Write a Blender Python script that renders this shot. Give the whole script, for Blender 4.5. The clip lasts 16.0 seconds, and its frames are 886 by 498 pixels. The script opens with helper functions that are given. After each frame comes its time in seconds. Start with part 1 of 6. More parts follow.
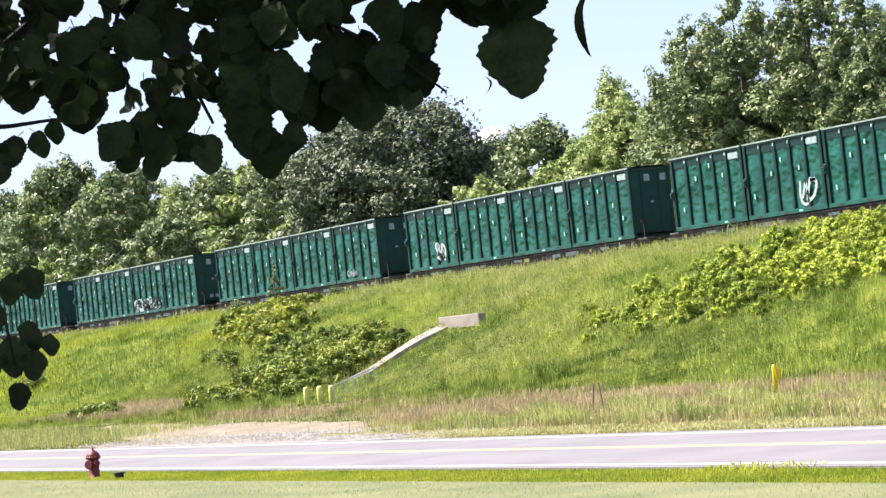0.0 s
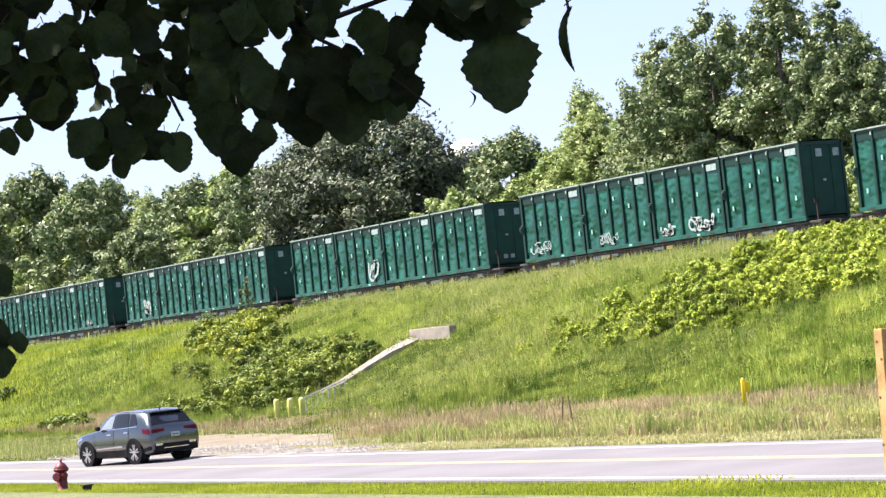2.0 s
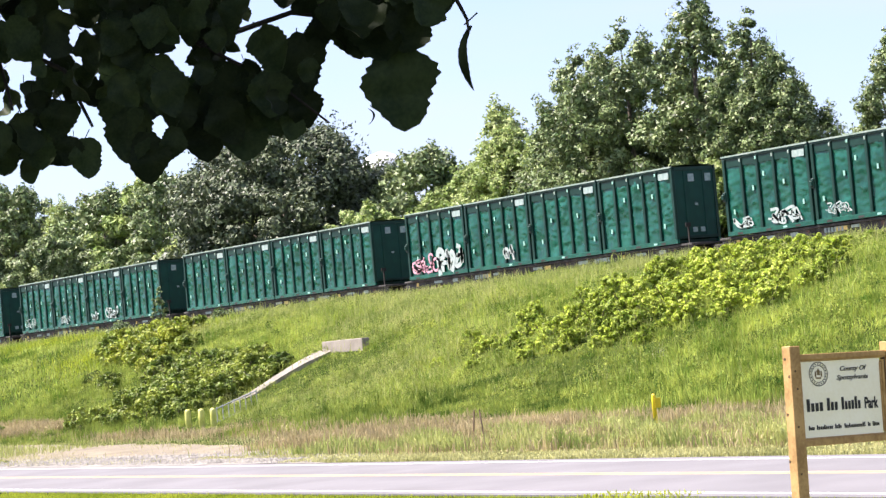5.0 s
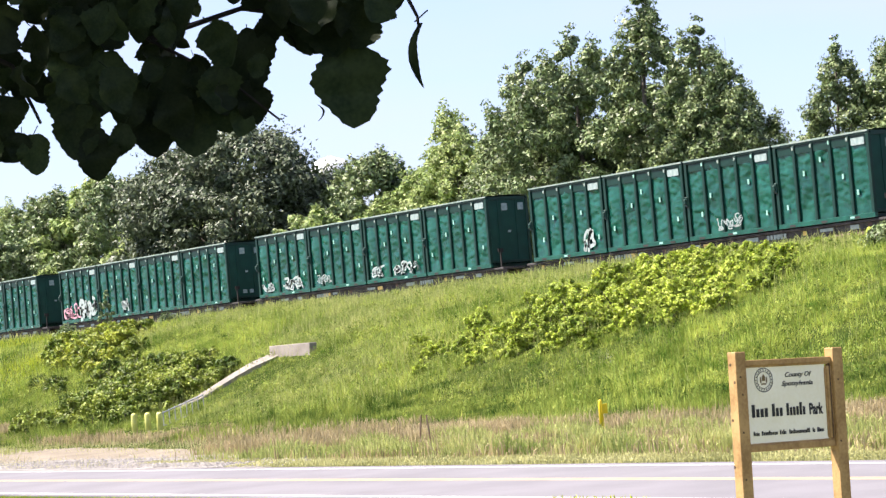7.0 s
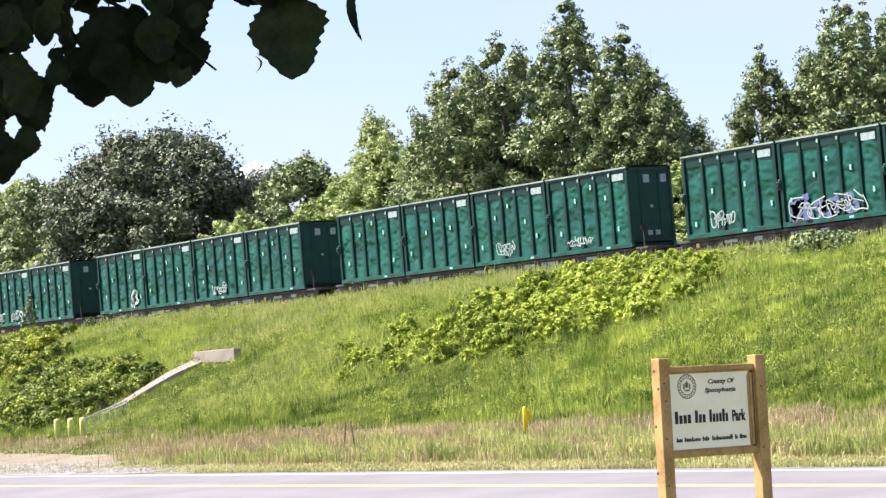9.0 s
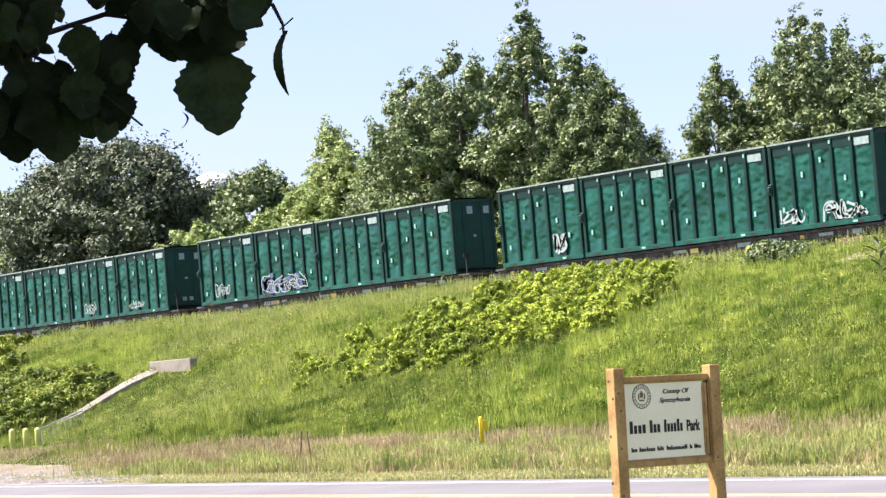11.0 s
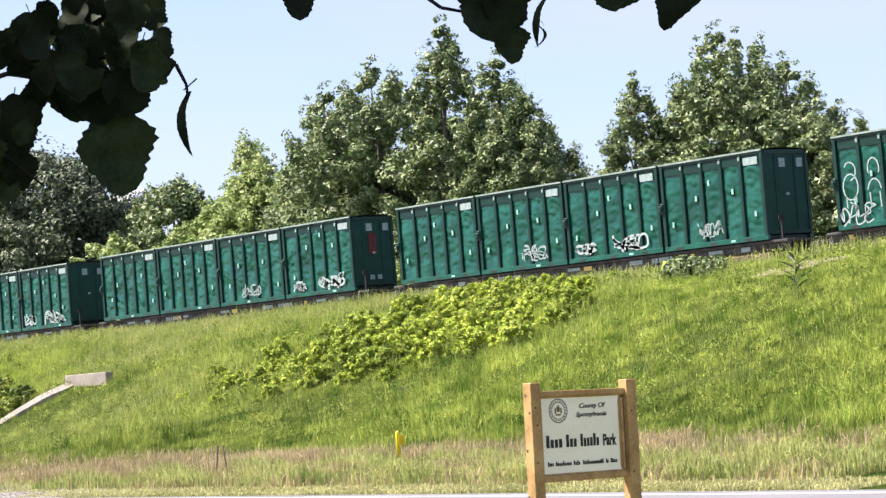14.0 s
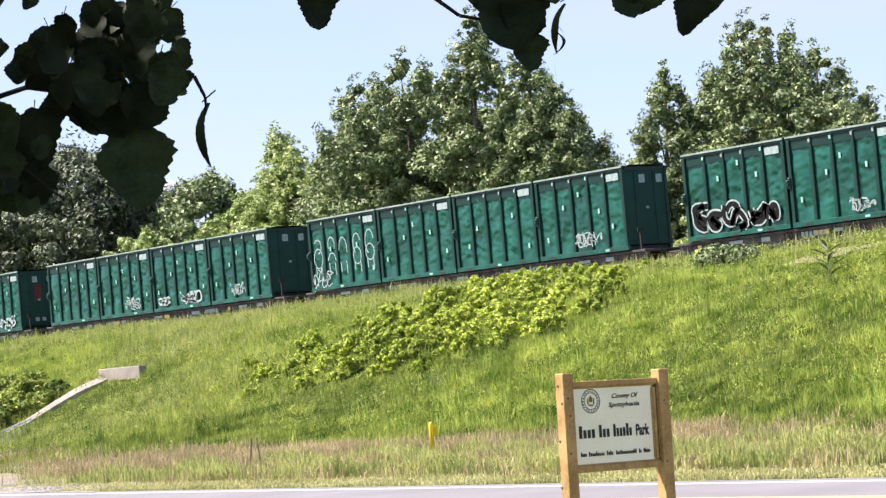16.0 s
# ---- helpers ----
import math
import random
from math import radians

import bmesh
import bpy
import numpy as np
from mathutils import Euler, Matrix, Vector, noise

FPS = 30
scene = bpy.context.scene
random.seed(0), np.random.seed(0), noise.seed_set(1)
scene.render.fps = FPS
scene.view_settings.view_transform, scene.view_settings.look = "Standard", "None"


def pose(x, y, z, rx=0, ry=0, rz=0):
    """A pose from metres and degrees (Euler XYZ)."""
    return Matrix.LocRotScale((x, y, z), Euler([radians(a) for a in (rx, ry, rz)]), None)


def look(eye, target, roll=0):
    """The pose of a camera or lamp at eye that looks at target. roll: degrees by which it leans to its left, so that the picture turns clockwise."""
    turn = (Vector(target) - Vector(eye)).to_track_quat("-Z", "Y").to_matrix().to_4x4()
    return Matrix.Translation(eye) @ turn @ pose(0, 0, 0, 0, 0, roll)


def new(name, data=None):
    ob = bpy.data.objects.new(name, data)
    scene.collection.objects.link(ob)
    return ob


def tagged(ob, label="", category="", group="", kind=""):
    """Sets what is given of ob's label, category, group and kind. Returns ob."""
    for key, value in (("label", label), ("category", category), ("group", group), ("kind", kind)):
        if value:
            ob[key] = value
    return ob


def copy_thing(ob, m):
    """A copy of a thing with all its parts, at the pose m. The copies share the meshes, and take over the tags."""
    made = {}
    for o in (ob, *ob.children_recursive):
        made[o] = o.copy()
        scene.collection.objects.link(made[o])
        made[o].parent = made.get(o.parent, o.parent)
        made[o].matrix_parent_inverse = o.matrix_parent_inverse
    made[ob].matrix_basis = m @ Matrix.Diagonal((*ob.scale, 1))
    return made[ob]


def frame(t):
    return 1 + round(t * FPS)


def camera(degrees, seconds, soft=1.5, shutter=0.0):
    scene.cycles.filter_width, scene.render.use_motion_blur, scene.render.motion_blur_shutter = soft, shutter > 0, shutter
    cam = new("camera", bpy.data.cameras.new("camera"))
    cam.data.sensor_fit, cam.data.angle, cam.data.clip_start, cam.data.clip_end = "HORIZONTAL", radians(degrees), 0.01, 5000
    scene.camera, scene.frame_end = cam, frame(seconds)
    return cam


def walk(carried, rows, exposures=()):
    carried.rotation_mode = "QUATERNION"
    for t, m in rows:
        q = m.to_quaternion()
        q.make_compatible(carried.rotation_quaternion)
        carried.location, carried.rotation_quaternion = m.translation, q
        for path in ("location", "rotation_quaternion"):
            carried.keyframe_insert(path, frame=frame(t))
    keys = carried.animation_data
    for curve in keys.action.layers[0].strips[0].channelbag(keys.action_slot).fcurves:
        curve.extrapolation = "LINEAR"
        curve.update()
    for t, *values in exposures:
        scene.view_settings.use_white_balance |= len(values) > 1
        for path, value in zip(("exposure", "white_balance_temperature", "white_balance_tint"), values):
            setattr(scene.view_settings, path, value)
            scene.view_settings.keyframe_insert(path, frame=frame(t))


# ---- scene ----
cam = camera(20.63, 16.0, soft=1.4)
# seconds, place, pitch, roll, yaw
PATH = [
    (0, -0.078, -0.100, 2.413, 2.024, 5.975, 60.773),
    (0.5, -0.077, -0.098, 2.425, 2.146, 6.038, 60.489),
    (1, -0.063, -0.081, 2.426, 2.229, 6.030, 60.331),
    (1.5, -0.055, -0.070, 2.433, 2.241, 5.938, 60.232),
    (2, -0.022, -0.029, 2.423, 2.238, 5.842, 60.135),
    (2.5, -0.025, -0.032, 2.422, 2.229, 5.663, 59.903),
    (3, -0.018, -0.023, 2.421, 2.264, 5.540, 59.579),
    (3.5, -0.016, -0.020, 2.420, 2.302, 5.392, 59.138),
    (4, -0.012, -0.015, 2.420, 2.337, 5.296, 58.694),
    (6.5, -0.005, -0.007, 2.413, 2.338, 4.906, 57.274),
    (7, -0.002, -0.003, 2.410, 2.364, 4.844, 56.850),
    (7.5, 0.001, 0.001, 2.411, 2.372, 4.766, 56.364),
    (8, 0.005, 0.006, 2.410, 2.377, 4.759, 55.883),
    (8.5, 0.003, 0.004, 2.407, 2.367, 4.726, 55.442),
    (9, 0.000, 0.000, 2.399, 2.379, 4.609, 55.079),
    (11.5, 0.010, 0.013, 2.399, 2.576, 4.577, 53.699),
    (12, 0.010, 0.012, 2.400, 2.628, 4.483, 53.238),
    (12.5, 0.010, 0.013, 2.399, 2.695, 4.423, 52.796),
    (13, 0.011, 0.014, 2.402, 2.740, 4.441, 52.457),
    (13.5, 0.009, 0.011, 2.401, 2.744, 4.469, 52.226),
    (14, 0.009, 0.011, 2.395, 2.716, 4.479, 52.105),
    (14.5, 0.010, 0.013, 2.396, 2.677, 4.565, 52.093),
    (15, 0.009, 0.012, 2.399, 2.636, 4.725, 52.220),
    (15.5, 0.010, 0.013, 2.398, 2.604, 4.835, 52.495),
    (16, 0.013, 0.017, 2.401, 2.561, 4.972, 52.881),
]
walk(cam, [(t, pose(x, y, z, 90 + p, r, w)) for t, x, y, z, p, r, w in PATH], exposures=[(0.0, 1.65, 6500, 18), (4.0, 1.66, 6500, 18), (8.0, 1.61, 6500, 18), (12.0, 1.55, 6500, 18), (16.0, 1.54, 6500, 18)])

# ---- daylight: high sun over the lawn behind the camera, to its left
SUN_EL, SUN_AZ = radians(56), math.atan2(-0.72, -0.69)
world = bpy.data.worlds.new("sky")
scene.world = world
world.use_nodes = True
wn = world.node_tree.nodes
sky = wn.new("ShaderNodeTexSky")
sky.sky_type, sky.sun_disc = "NISHITA", False
sky.sun_elevation, sky.sun_rotation = SUN_EL, SUN_AZ
sky.air_density, sky.dust_density, sky.ozone_density = 0.95, 1.0, 6.0
# thin high cloud in faint streaks
wc, wm, wz = wn.new("ShaderNodeTexCoord"), wn.new("ShaderNodeMapping"), wn.new("ShaderNodeTexNoise")
wm.inputs["Scale"].default_value, wm.inputs["Rotation"].default_value = (1.2, 2.2, 9.0), (0.25, 0.1, 0.4)
wz.inputs["Scale"].default_value, wz.inputs["Detail"].default_value = 1.6, 6
wr, wx = wn.new("ShaderNodeMapRange"), wn.new("ShaderNodeMix")
wr.inputs["From Min"].default_value, wr.inputs["From Max"].default_value, wr.inputs["To Max"].default_value = 0.42, 0.75, 0.68
wr.inputs["To Min"].default_value = 0.32
wx.data_type = "RGBA"
wx.inputs["B"].default_value = (3.75, 3.8, 5.05, 1)
for a, b in ((wc.outputs["Generated"], wm.inputs["Vector"]), (wm.outputs[0], wz.inputs["Vector"]), (wz.outputs["Fac"], wr.inputs["Value"]), (wr.outputs[0], wx.inputs["Factor"]),
             (sky.outputs[0], wx.inputs["A"]), (wx.outputs["Result"], wn["Background"].inputs[0])):
    world.node_tree.links.new(a, b)
wn["Background"].inputs[1].default_value = 0.079
sun = new("sun", bpy.data.lights.new("sun", "SUN"))
sun.data.energy, sun.data.angle, sun.data.color = 5.0, radians(0.6), (1.0, 0.94, 0.83)
sun.matrix_world = look((-72, -69, 148), (0, 0, 0))


# ---- materials
def mat(name, a, b, rough=0.6, scale=3.0, fine=40.0, bump=0.15, metal=0.0, rnd="", spread=0.3, through_light=0.0, spec=0.4,
        local=False, hue=0.0, depth=0.02, coat=0.0):
    """Two colours mixed by a coarse and a fine noise, with a fine relief. rnd: 'island' or 'object' varies each piece."""
    m = bpy.data.materials.new(name)
    m.use_nodes = True
    nt = m.node_tree
    n, l = nt.nodes, nt.links
    bs = n["Principled BSDF"]
    where = n.new("ShaderNodeTexCoord").outputs["Object"] if local else n.new("ShaderNodeNewGeometry").outputs["Position"]
    coarse, grain = n.new("ShaderNodeTexNoise"), n.new("ShaderNodeTexNoise")
    coarse.inputs["Scale"].default_value, coarse.inputs["Detail"].default_value = scale, 4
    grain.inputs["Scale"].default_value, grain.inputs["Detail"].default_value = fine, 3
    l.new(where, coarse.inputs["Vector"])
    l.new(where, grain.inputs["Vector"])
    add = n.new("ShaderNodeMath")
    add.operation = "MULTIPLY_ADD"
    add.inputs[1].default_value, add.inputs[2].default_value = 0.6, -0.3
    l.new(grain.outputs["Fac"], add.inputs[0])
    tot = n.new("ShaderNodeMath")
    tot.operation = "ADD"
    l.new(add.outputs[0], tot.inputs[0])
    l.new(coarse.outputs["Fac"], tot.inputs[1])
    spreadn = n.new("ShaderNodeMapRange")
    spreadn.inputs["From Min"].default_value, spreadn.inputs["From Max"].default_value = 0.32, 0.68
    l.new(tot.outputs[0], spreadn.inputs["Value"])
    mix = n.new("ShaderNodeMix")
    mix.data_type = "RGBA"
    mix.inputs["A"].default_value, mix.inputs["B"].default_value = (*a, 1), (*b, 1)
    l.new(spreadn.outputs[0], mix.inputs["Factor"])
    colour = mix.outputs["Result"]
    if rnd:
        src = n.new("ShaderNodeNewGeometry").outputs["Random Per Island"] if rnd == "island" else n.new("ShaderNodeObjectInfo").outputs["Random"]
        hsv = n.new("ShaderNodeHueSaturation")
        val = n.new("ShaderNodeMapRange")
        val.inputs["To Min"].default_value, val.inputs["To Max"].default_value = 1 - spread, 1 + spread
        l.new(src, val.inputs["Value"])
        l.new(val.outputs[0], hsv.inputs["Value"])
        if hue:
            hu = n.new("ShaderNodeMapRange")
            hu.inputs["To Min"].default_value, hu.inputs["To Max"].default_value = 0.5 - hue, 0.5 + hue
            wrap = n.new("ShaderNodeMath")
            wrap.operation = "FRACT"
            far = n.new("ShaderNodeMath")
            far.operation = "MULTIPLY"
            far.inputs[1].default_value = 7.31
            l.new(src, far.inputs[0])
            l.new(far.outputs[0], wrap.inputs[0])
            l.new(wrap.outputs[0], hu.inputs["Value"])
            l.new(hu.outputs[0], hsv.inputs["Hue"])
        l.new(colour, hsv.inputs["Color"])
        colour = hsv.outputs[0]
    l.new(colour, bs.inputs["Base Color"])
    bs.inputs["Roughness"].default_value, bs.inputs["Metallic"].default_value = rough, metal
    bs.inputs["Specular IOR Level"].default_value, bs.inputs["Coat Weight"].default_value = spec, coat
    bs.inputs["Coat Roughness"].default_value = 0.08
    if bump:
        bp = n.new("ShaderNodeBump")
        bp.inputs["Strength"].default_value, bp.inputs["Distance"].default_value = bump, depth
        l.new(tot.outputs[0], bp.inputs["Height"])
        l.new(bp.outputs[0], bs.inputs["Normal"])
    if through_light:
        tr, ms = n.new("ShaderNodeBsdfTranslucent"), n.new("ShaderNodeMixShader")
        l.new(colour, tr.inputs["Color"])
        ms.inputs[0].default_value = through_light
        l.new(bs.outputs[0], ms.inputs[1])
        l.new(tr.outputs[0], ms.inputs[2])
        l.new(ms.outputs[0], n["Material Output"].inputs["Surface"])
    return m


M = dict(
    soil=mat("soil_and_grass", (0.018, 0.034, 0.007), (0.05, 0.066, 0.016), 0.95, 0.35, 6, 0.5, depth=0.1, spec=0.0),
    lawn=mat("mown_lawn", (0.09, 0.11, 0.045), (0.15, 0.16, 0.075), 0.95, 0.6, 18, 0.5, depth=0.03),
    asphalt=mat("worn_asphalt", (0.128, 0.124, 0.132), (0.165, 0.16, 0.17), 0.9, 0.5, 60, 0.2, depth=0.01),
    white_line=mat("white_road_paint", (0.5, 0.49, 0.46), (0.68, 0.67, 0.64), 0.7, 2, 30, 0.1),
    yellow_line=mat("yellow_road_paint", (0.42, 0.3, 0.15), (0.52, 0.4, 0.22), 0.7, 2, 30, 0.1),
    gravel=mat("pale_gravel", (0.19, 0.178, 0.16), (0.32, 0.302, 0.275), 0.95, 1.2, 14, 0.7, rnd="island", spread=0.25, depth=0.05),
    sand=mat("sandy_track", (0.135, 0.112, 0.075), (0.215, 0.185, 0.135), 0.95, 0.7, 12, 0.5, depth=0.03),
    ballast=mat("railway_ballast", (0.22, 0.19, 0.17), (0.4, 0.35, 0.31), 0.95, 3, 14, 0.9, rnd="island", depth=0.06),
    rail=mat("rusty_rail", (0.16, 0.09, 0.06), (0.28, 0.2, 0.15), 0.6, 2, 30, 0.2, 0.5),
    tie=mat("weathered_tie", (0.09, 0.07, 0.05), (0.16, 0.13, 0.1), 0.9, 3, 25, 0.4),
    concrete=mat("pale_concrete", (0.2, 0.175, 0.15), (0.3, 0.27, 0.232), 0.9, 1.5, 25, 0.3),
    green_panel=mat("green_container_sheet", (0.0013, 0.05, 0.0345), (0.0066, 0.093, 0.063), 0.26, 0.9, 4.5, 0.25, rnd="object", spread=0.12, local=True, spec=0.5, depth=0.06),
    # darker green: shade on ribs, posts and gaps is put into the colour
    green_frame_shaded=mat("container_green_with_frame_shade", (0.0, 0.02, 0.0135), (0.002, 0.034, 0.023), 0.45, 2, 30, 0.1, local=True),
    # end walls face away from the sun; their shade is in this colour
    green_end_shaded=mat("container_green_with_end_shade", (0.0, 0.034, 0.024), (0.001, 0.05, 0.035), 0.65, 1.5, 20, 0.15, local=True),
    tarp=mat("grey_cover", (0.16, 0.24, 0.2), (0.3, 0.36, 0.32), 0.7, 2, 20, 0.2, local=True),
    plate_white=mat("white_plate", (0.21, 0.29, 0.275), (0.34, 0.42, 0.4), 0.5, 6, 60, 0.05, local=True),
    red_mark=mat("faded_red_mark", (0.08, 0.015, 0.015), (0.13, 0.03, 0.025), 0.7, 6, 40, 0.05, local=True),
    steel_dark=mat("grimy_black_steel", (0.01, 0.009, 0.008), (0.03, 0.026, 0.023), 0.7, 3, 30, 0.2, local=True),
    steel_rust=mat("rusty_brown_steel", (0.08, 0.045, 0.035), (0.16, 0.1, 0.08), 0.75, 3, 30, 0.2, local=True),
    steel_sill=mat("weathered_grey_steel", (0.008, 0.008, 0.008), (0.07, 0.068, 0.066), 0.75, 1.6, 9, 0.2, local=True),
    mint_tag=mat("pale_mint_reflector", (0.2, 0.42, 0.35), (0.3, 0.54, 0.46), 0.4, 6, 60, 0.05, local=True),
    yellow_tag=mat("yellow_reflective_tag", (0.6, 0.42, 0.08), (0.75, 0.58, 0.2), 0.5, 8, 60, 0.05, local=True),
    spray_white=mat("white_spray_paint", (0.24, 0.31, 0.295), (0.39, 0.45, 0.435), 0.6, 6, 60, 0.05, local=True),
    spray_blue=mat("blue_spray_paint", (0.06, 0.078, 0.168), (0.12, 0.144, 0.252), 0.6, 6, 60, 0.05, local=True),
    spray_pink=mat("pink_spray_paint", (0.45, 0.2, 0.26), (0.62, 0.36, 0.42), 0.6, 6, 60, 0.05, local=True),
    spray_black=mat("black_spray_paint", (0.004, 0.005, 0.005), (0.012, 0.012, 0.012), 0.7, 6, 60, 0.05, local=True, spec=0.1),
    bark=mat("grey_bark", (0.08, 0.065, 0.05), (0.19, 0.16, 0.13), 0.95, 3, 25, 0.8, local=True),
    grass=mat("tall_green_grass", (0.105, 0.19, 0.02), (0.5, 0.57, 0.125), 0.8, 0.6, 2.2, 0, rnd="island", spread=0.2, hue=0.02, through_light=0.28, spec=0.15),
    grass_deep=mat("deep_green_grass", (0.055, 0.11, 0.013), (0.37, 0.435, 0.092), 0.8, 0.65, 2.2, 0, rnd="island", spread=0.2, hue=0.02, through_light=0.26, spec=0.15),
    grass_lime=mat("bright_verge_grass", (0.24, 0.32, 0.02), (0.46, 0.5, 0.05), 0.8, 0.4, 2.5, 0, rnd="island", spread=0.3, through_light=0.4),
    grass_dry=mat("dry_grass", (0.33, 0.26, 0.126), (0.52, 0.42, 0.242), 0.9, 0.3, 3, 0, rnd="island", spread=0.35, through_light=0.3),
    grass_red=mat("reddish_dry_grass", (0.33, 0.27, 0.14), (0.48, 0.39, 0.22), 0.9, 0.3, 3, 0, rnd="island", spread=0.3, through_light=0.3),
    grass_grey=mat("grey_green_weeds", (0.25, 0.31, 0.085), (0.47, 0.48, 0.18), 0.85, 0.5, 3, 0, rnd="island", spread=0.28, through_light=0.35, spec=0.15),
    grass_pale=mat("pale_mown_verge_grass", (0.36, 0.36, 0.13), (0.54, 0.52, 0.24), 0.85, 0.4, 3, 0, rnd="island", spread=0.3, through_light=0.3),
    leaf_dark=mat("dark_oak_leaves", (0.055, 0.08, 0.04), (0.13, 0.16, 0.085), 0.5, 0.3, 2, 0, rnd="island", spread=0.65, through_light=0.14, local=True, spec=0.35),
    leaf_mid=mat("green_tree_leaves", (0.1, 0.152, 0.054), (0.232, 0.288, 0.126), 0.5, 0.35, 2, 0, rnd="island", spread=0.65, hue=0.02, through_light=0.16, local=True, spec=0.35),
    leaf_light=mat("light_tree_leaves", (0.21, 0.30, 0.08), (0.36, 0.42, 0.17), 0.6, 0.25, 2, 0, rnd="island", spread=0.55, hue=0.015, through_light=0.28, local=True, spec=0.3),
    leaf_bush=mat("bush_leaves", (0.085, 0.14, 0.017), (0.28, 0.335, 0.048), 0.6, 0.5, 3, 0, rnd="island", spread=0.5, hue=0.015, through_light=0.24),
    leaf_vine=mat("yellow_green_vine_leaves", (0.19, 0.27, 0.024), (0.5, 0.58, 0.085), 0.6, 0.7, 3, 0, rnd="island", spread=0.55, hue=0.015, through_light=0.22),
    leaf_mixed=mat("olive_bush_leaves", (0.12, 0.18, 0.018), (0.4, 0.44, 0.055), 0.6, 0.6, 3, 0, rnd="island", spread=0.5, hue=0.015, through_light=0.22),
    # darker than a real leaf: the canopy's shade is put into the green
    leaf_near=mat("leaf_with_shade_in_colour", (0.015, 0.027, 0.01), (0.034, 0.05, 0.018), 0.6, 18, 160, 0.15, rnd="object", spread=0.5, spec=0.15, through_light=0.12, local=True, depth=0.002),
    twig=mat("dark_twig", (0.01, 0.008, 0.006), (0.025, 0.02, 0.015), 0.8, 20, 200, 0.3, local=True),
    straw=mat("bleached_straw", (0.42, 0.4, 0.3), (0.55, 0.52, 0.42), 0.8, 2, 20, 0.1, rnd="island", spread=0.2),
    wood=mat("pressure_treated_pine", (0.28, 0.165, 0.06), (0.45, 0.285, 0.115), 0.75, 6, 40, 0.25, depth=0.006),
    knot=mat("dark_wood_knot", (0.05, 0.03, 0.015), (0.11, 0.065, 0.03), 0.8, 30, 120, 0.2),
    board=mat("cream_sign_face", (0.84, 0.79, 0.6), (0.89, 0.85, 0.69), 0.55, 3, 40, 0.03),
    ink=mat("black_sign_ink", (0.012, 0.012, 0.012), (0.03, 0.03, 0.03), 0.6, 20, 100, 0.0),
    ink_brown=mat("brown_sign_ink", (0.12, 0.08, 0.03), (0.22, 0.15, 0.06), 0.6, 30, 100, 0.0),
    bollard=mat("pale_yellow_bollard_paint", (0.56, 0.55, 0.12), (0.7, 0.68, 0.22), 0.55, 4, 40, 0.1),
    marker=mat("yellow_marker_plastic", (0.72, 0.5, 0.01), (0.82, 0.62, 0.03), 0.45, 4, 40, 0.05),
    galv=mat("galvanised_steel", (0.32, 0.33, 0.34), (0.48, 0.49, 0.5), 0.5, 5, 50, 0.1, 0.6),
    hydrant=mat("dark_red_hydrant_paint", (0.10, 0.012, 0.015), (0.18, 0.028, 0.03), 0.5, 6, 60, 0.15),
    black_box=mat("black_plastic", (0.012, 0.012, 0.012), (0.03, 0.03, 0.03), 0.6, 6, 60, 0.1),
    car_paint=mat("grey_metallic_paint", (0.08, 0.098, 0.107), (0.095, 0.113, 0.122), 0.25, 1, 300, 0.0, 0.95, local=True, coat=1.0),
    car_trim=mat("black_car_trim", (0.008, 0.008, 0.009), (0.016, 0.016, 0.017), 0.6, 4, 60, 0.05, local=True, spec=0.08),
    car_glass=mat("tinted_car_glass", (0.008, 0.01, 0.012), (0.014, 0.017, 0.02), 0.06, 1, 20, 0.0, local=True, spec=0.35),
    # car glass with the sky's reflection put into a paler base colour
    car_glass_sky=mat("car_glass_with_painted_sky", (0.14, 0.17, 0.18), (0.2, 0.24, 0.26), 0.05, 1, 20, 0.0, local=True, spec=0.9),
    tyre=mat("tyre_rubber", (0.007, 0.007, 0.007), (0.014, 0.014, 0.014), 0.85, 10, 80, 0.2, local=True, spec=0.05),
    alloy=mat("alloy_wheel", (0.5, 0.5, 0.52), (0.66, 0.66, 0.68), 0.3, 6, 60, 0.0, 0.9, local=True),
    tail_red=mat("red_tail_light", (0.06, 0.001, 0.006), (0.09, 0.002, 0.01), 0.4, 6, 60, 0.0, local=True, spec=0.15),
    chrome=mat("bright_metal_trim", (0.6, 0.6, 0.62), (0.75, 0.75, 0.77), 0.2, 6, 60, 0.0, 1.0, local=True),
    far_white=mat("pale_far_paint", (0.7, 0.72, 0.74), (0.82, 0.83, 0.84), 0.6, 0.5, 5, 0.0),
)


# ---- helpers
def mesh_np(name, verts, faces, material, smooth=False):
    """A mesh from arrays: verts (n, 3), faces (m, k)."""
    verts, faces = np.asarray(verts, np.float32), np.asarray(faces, np.int32)
    me = bpy.data.meshes.new(name)
    k = faces.shape[1]
    me.vertices.add(len(verts))
    me.vertices.foreach_set("co", verts.ravel())
    me.loops.add(faces.size)
    me.loops.foreach_set("vertex_index", faces.ravel())
    me.polygons.add(len(faces))
    me.polygons.foreach_set("loop_start", np.arange(0, faces.size, k, dtype=np.int32))
    me.polygons.foreach_set("use_smooth", np.full(len(faces), smooth))
    me.update(calc_edges=True)
    me.materials.append(material)
    return me


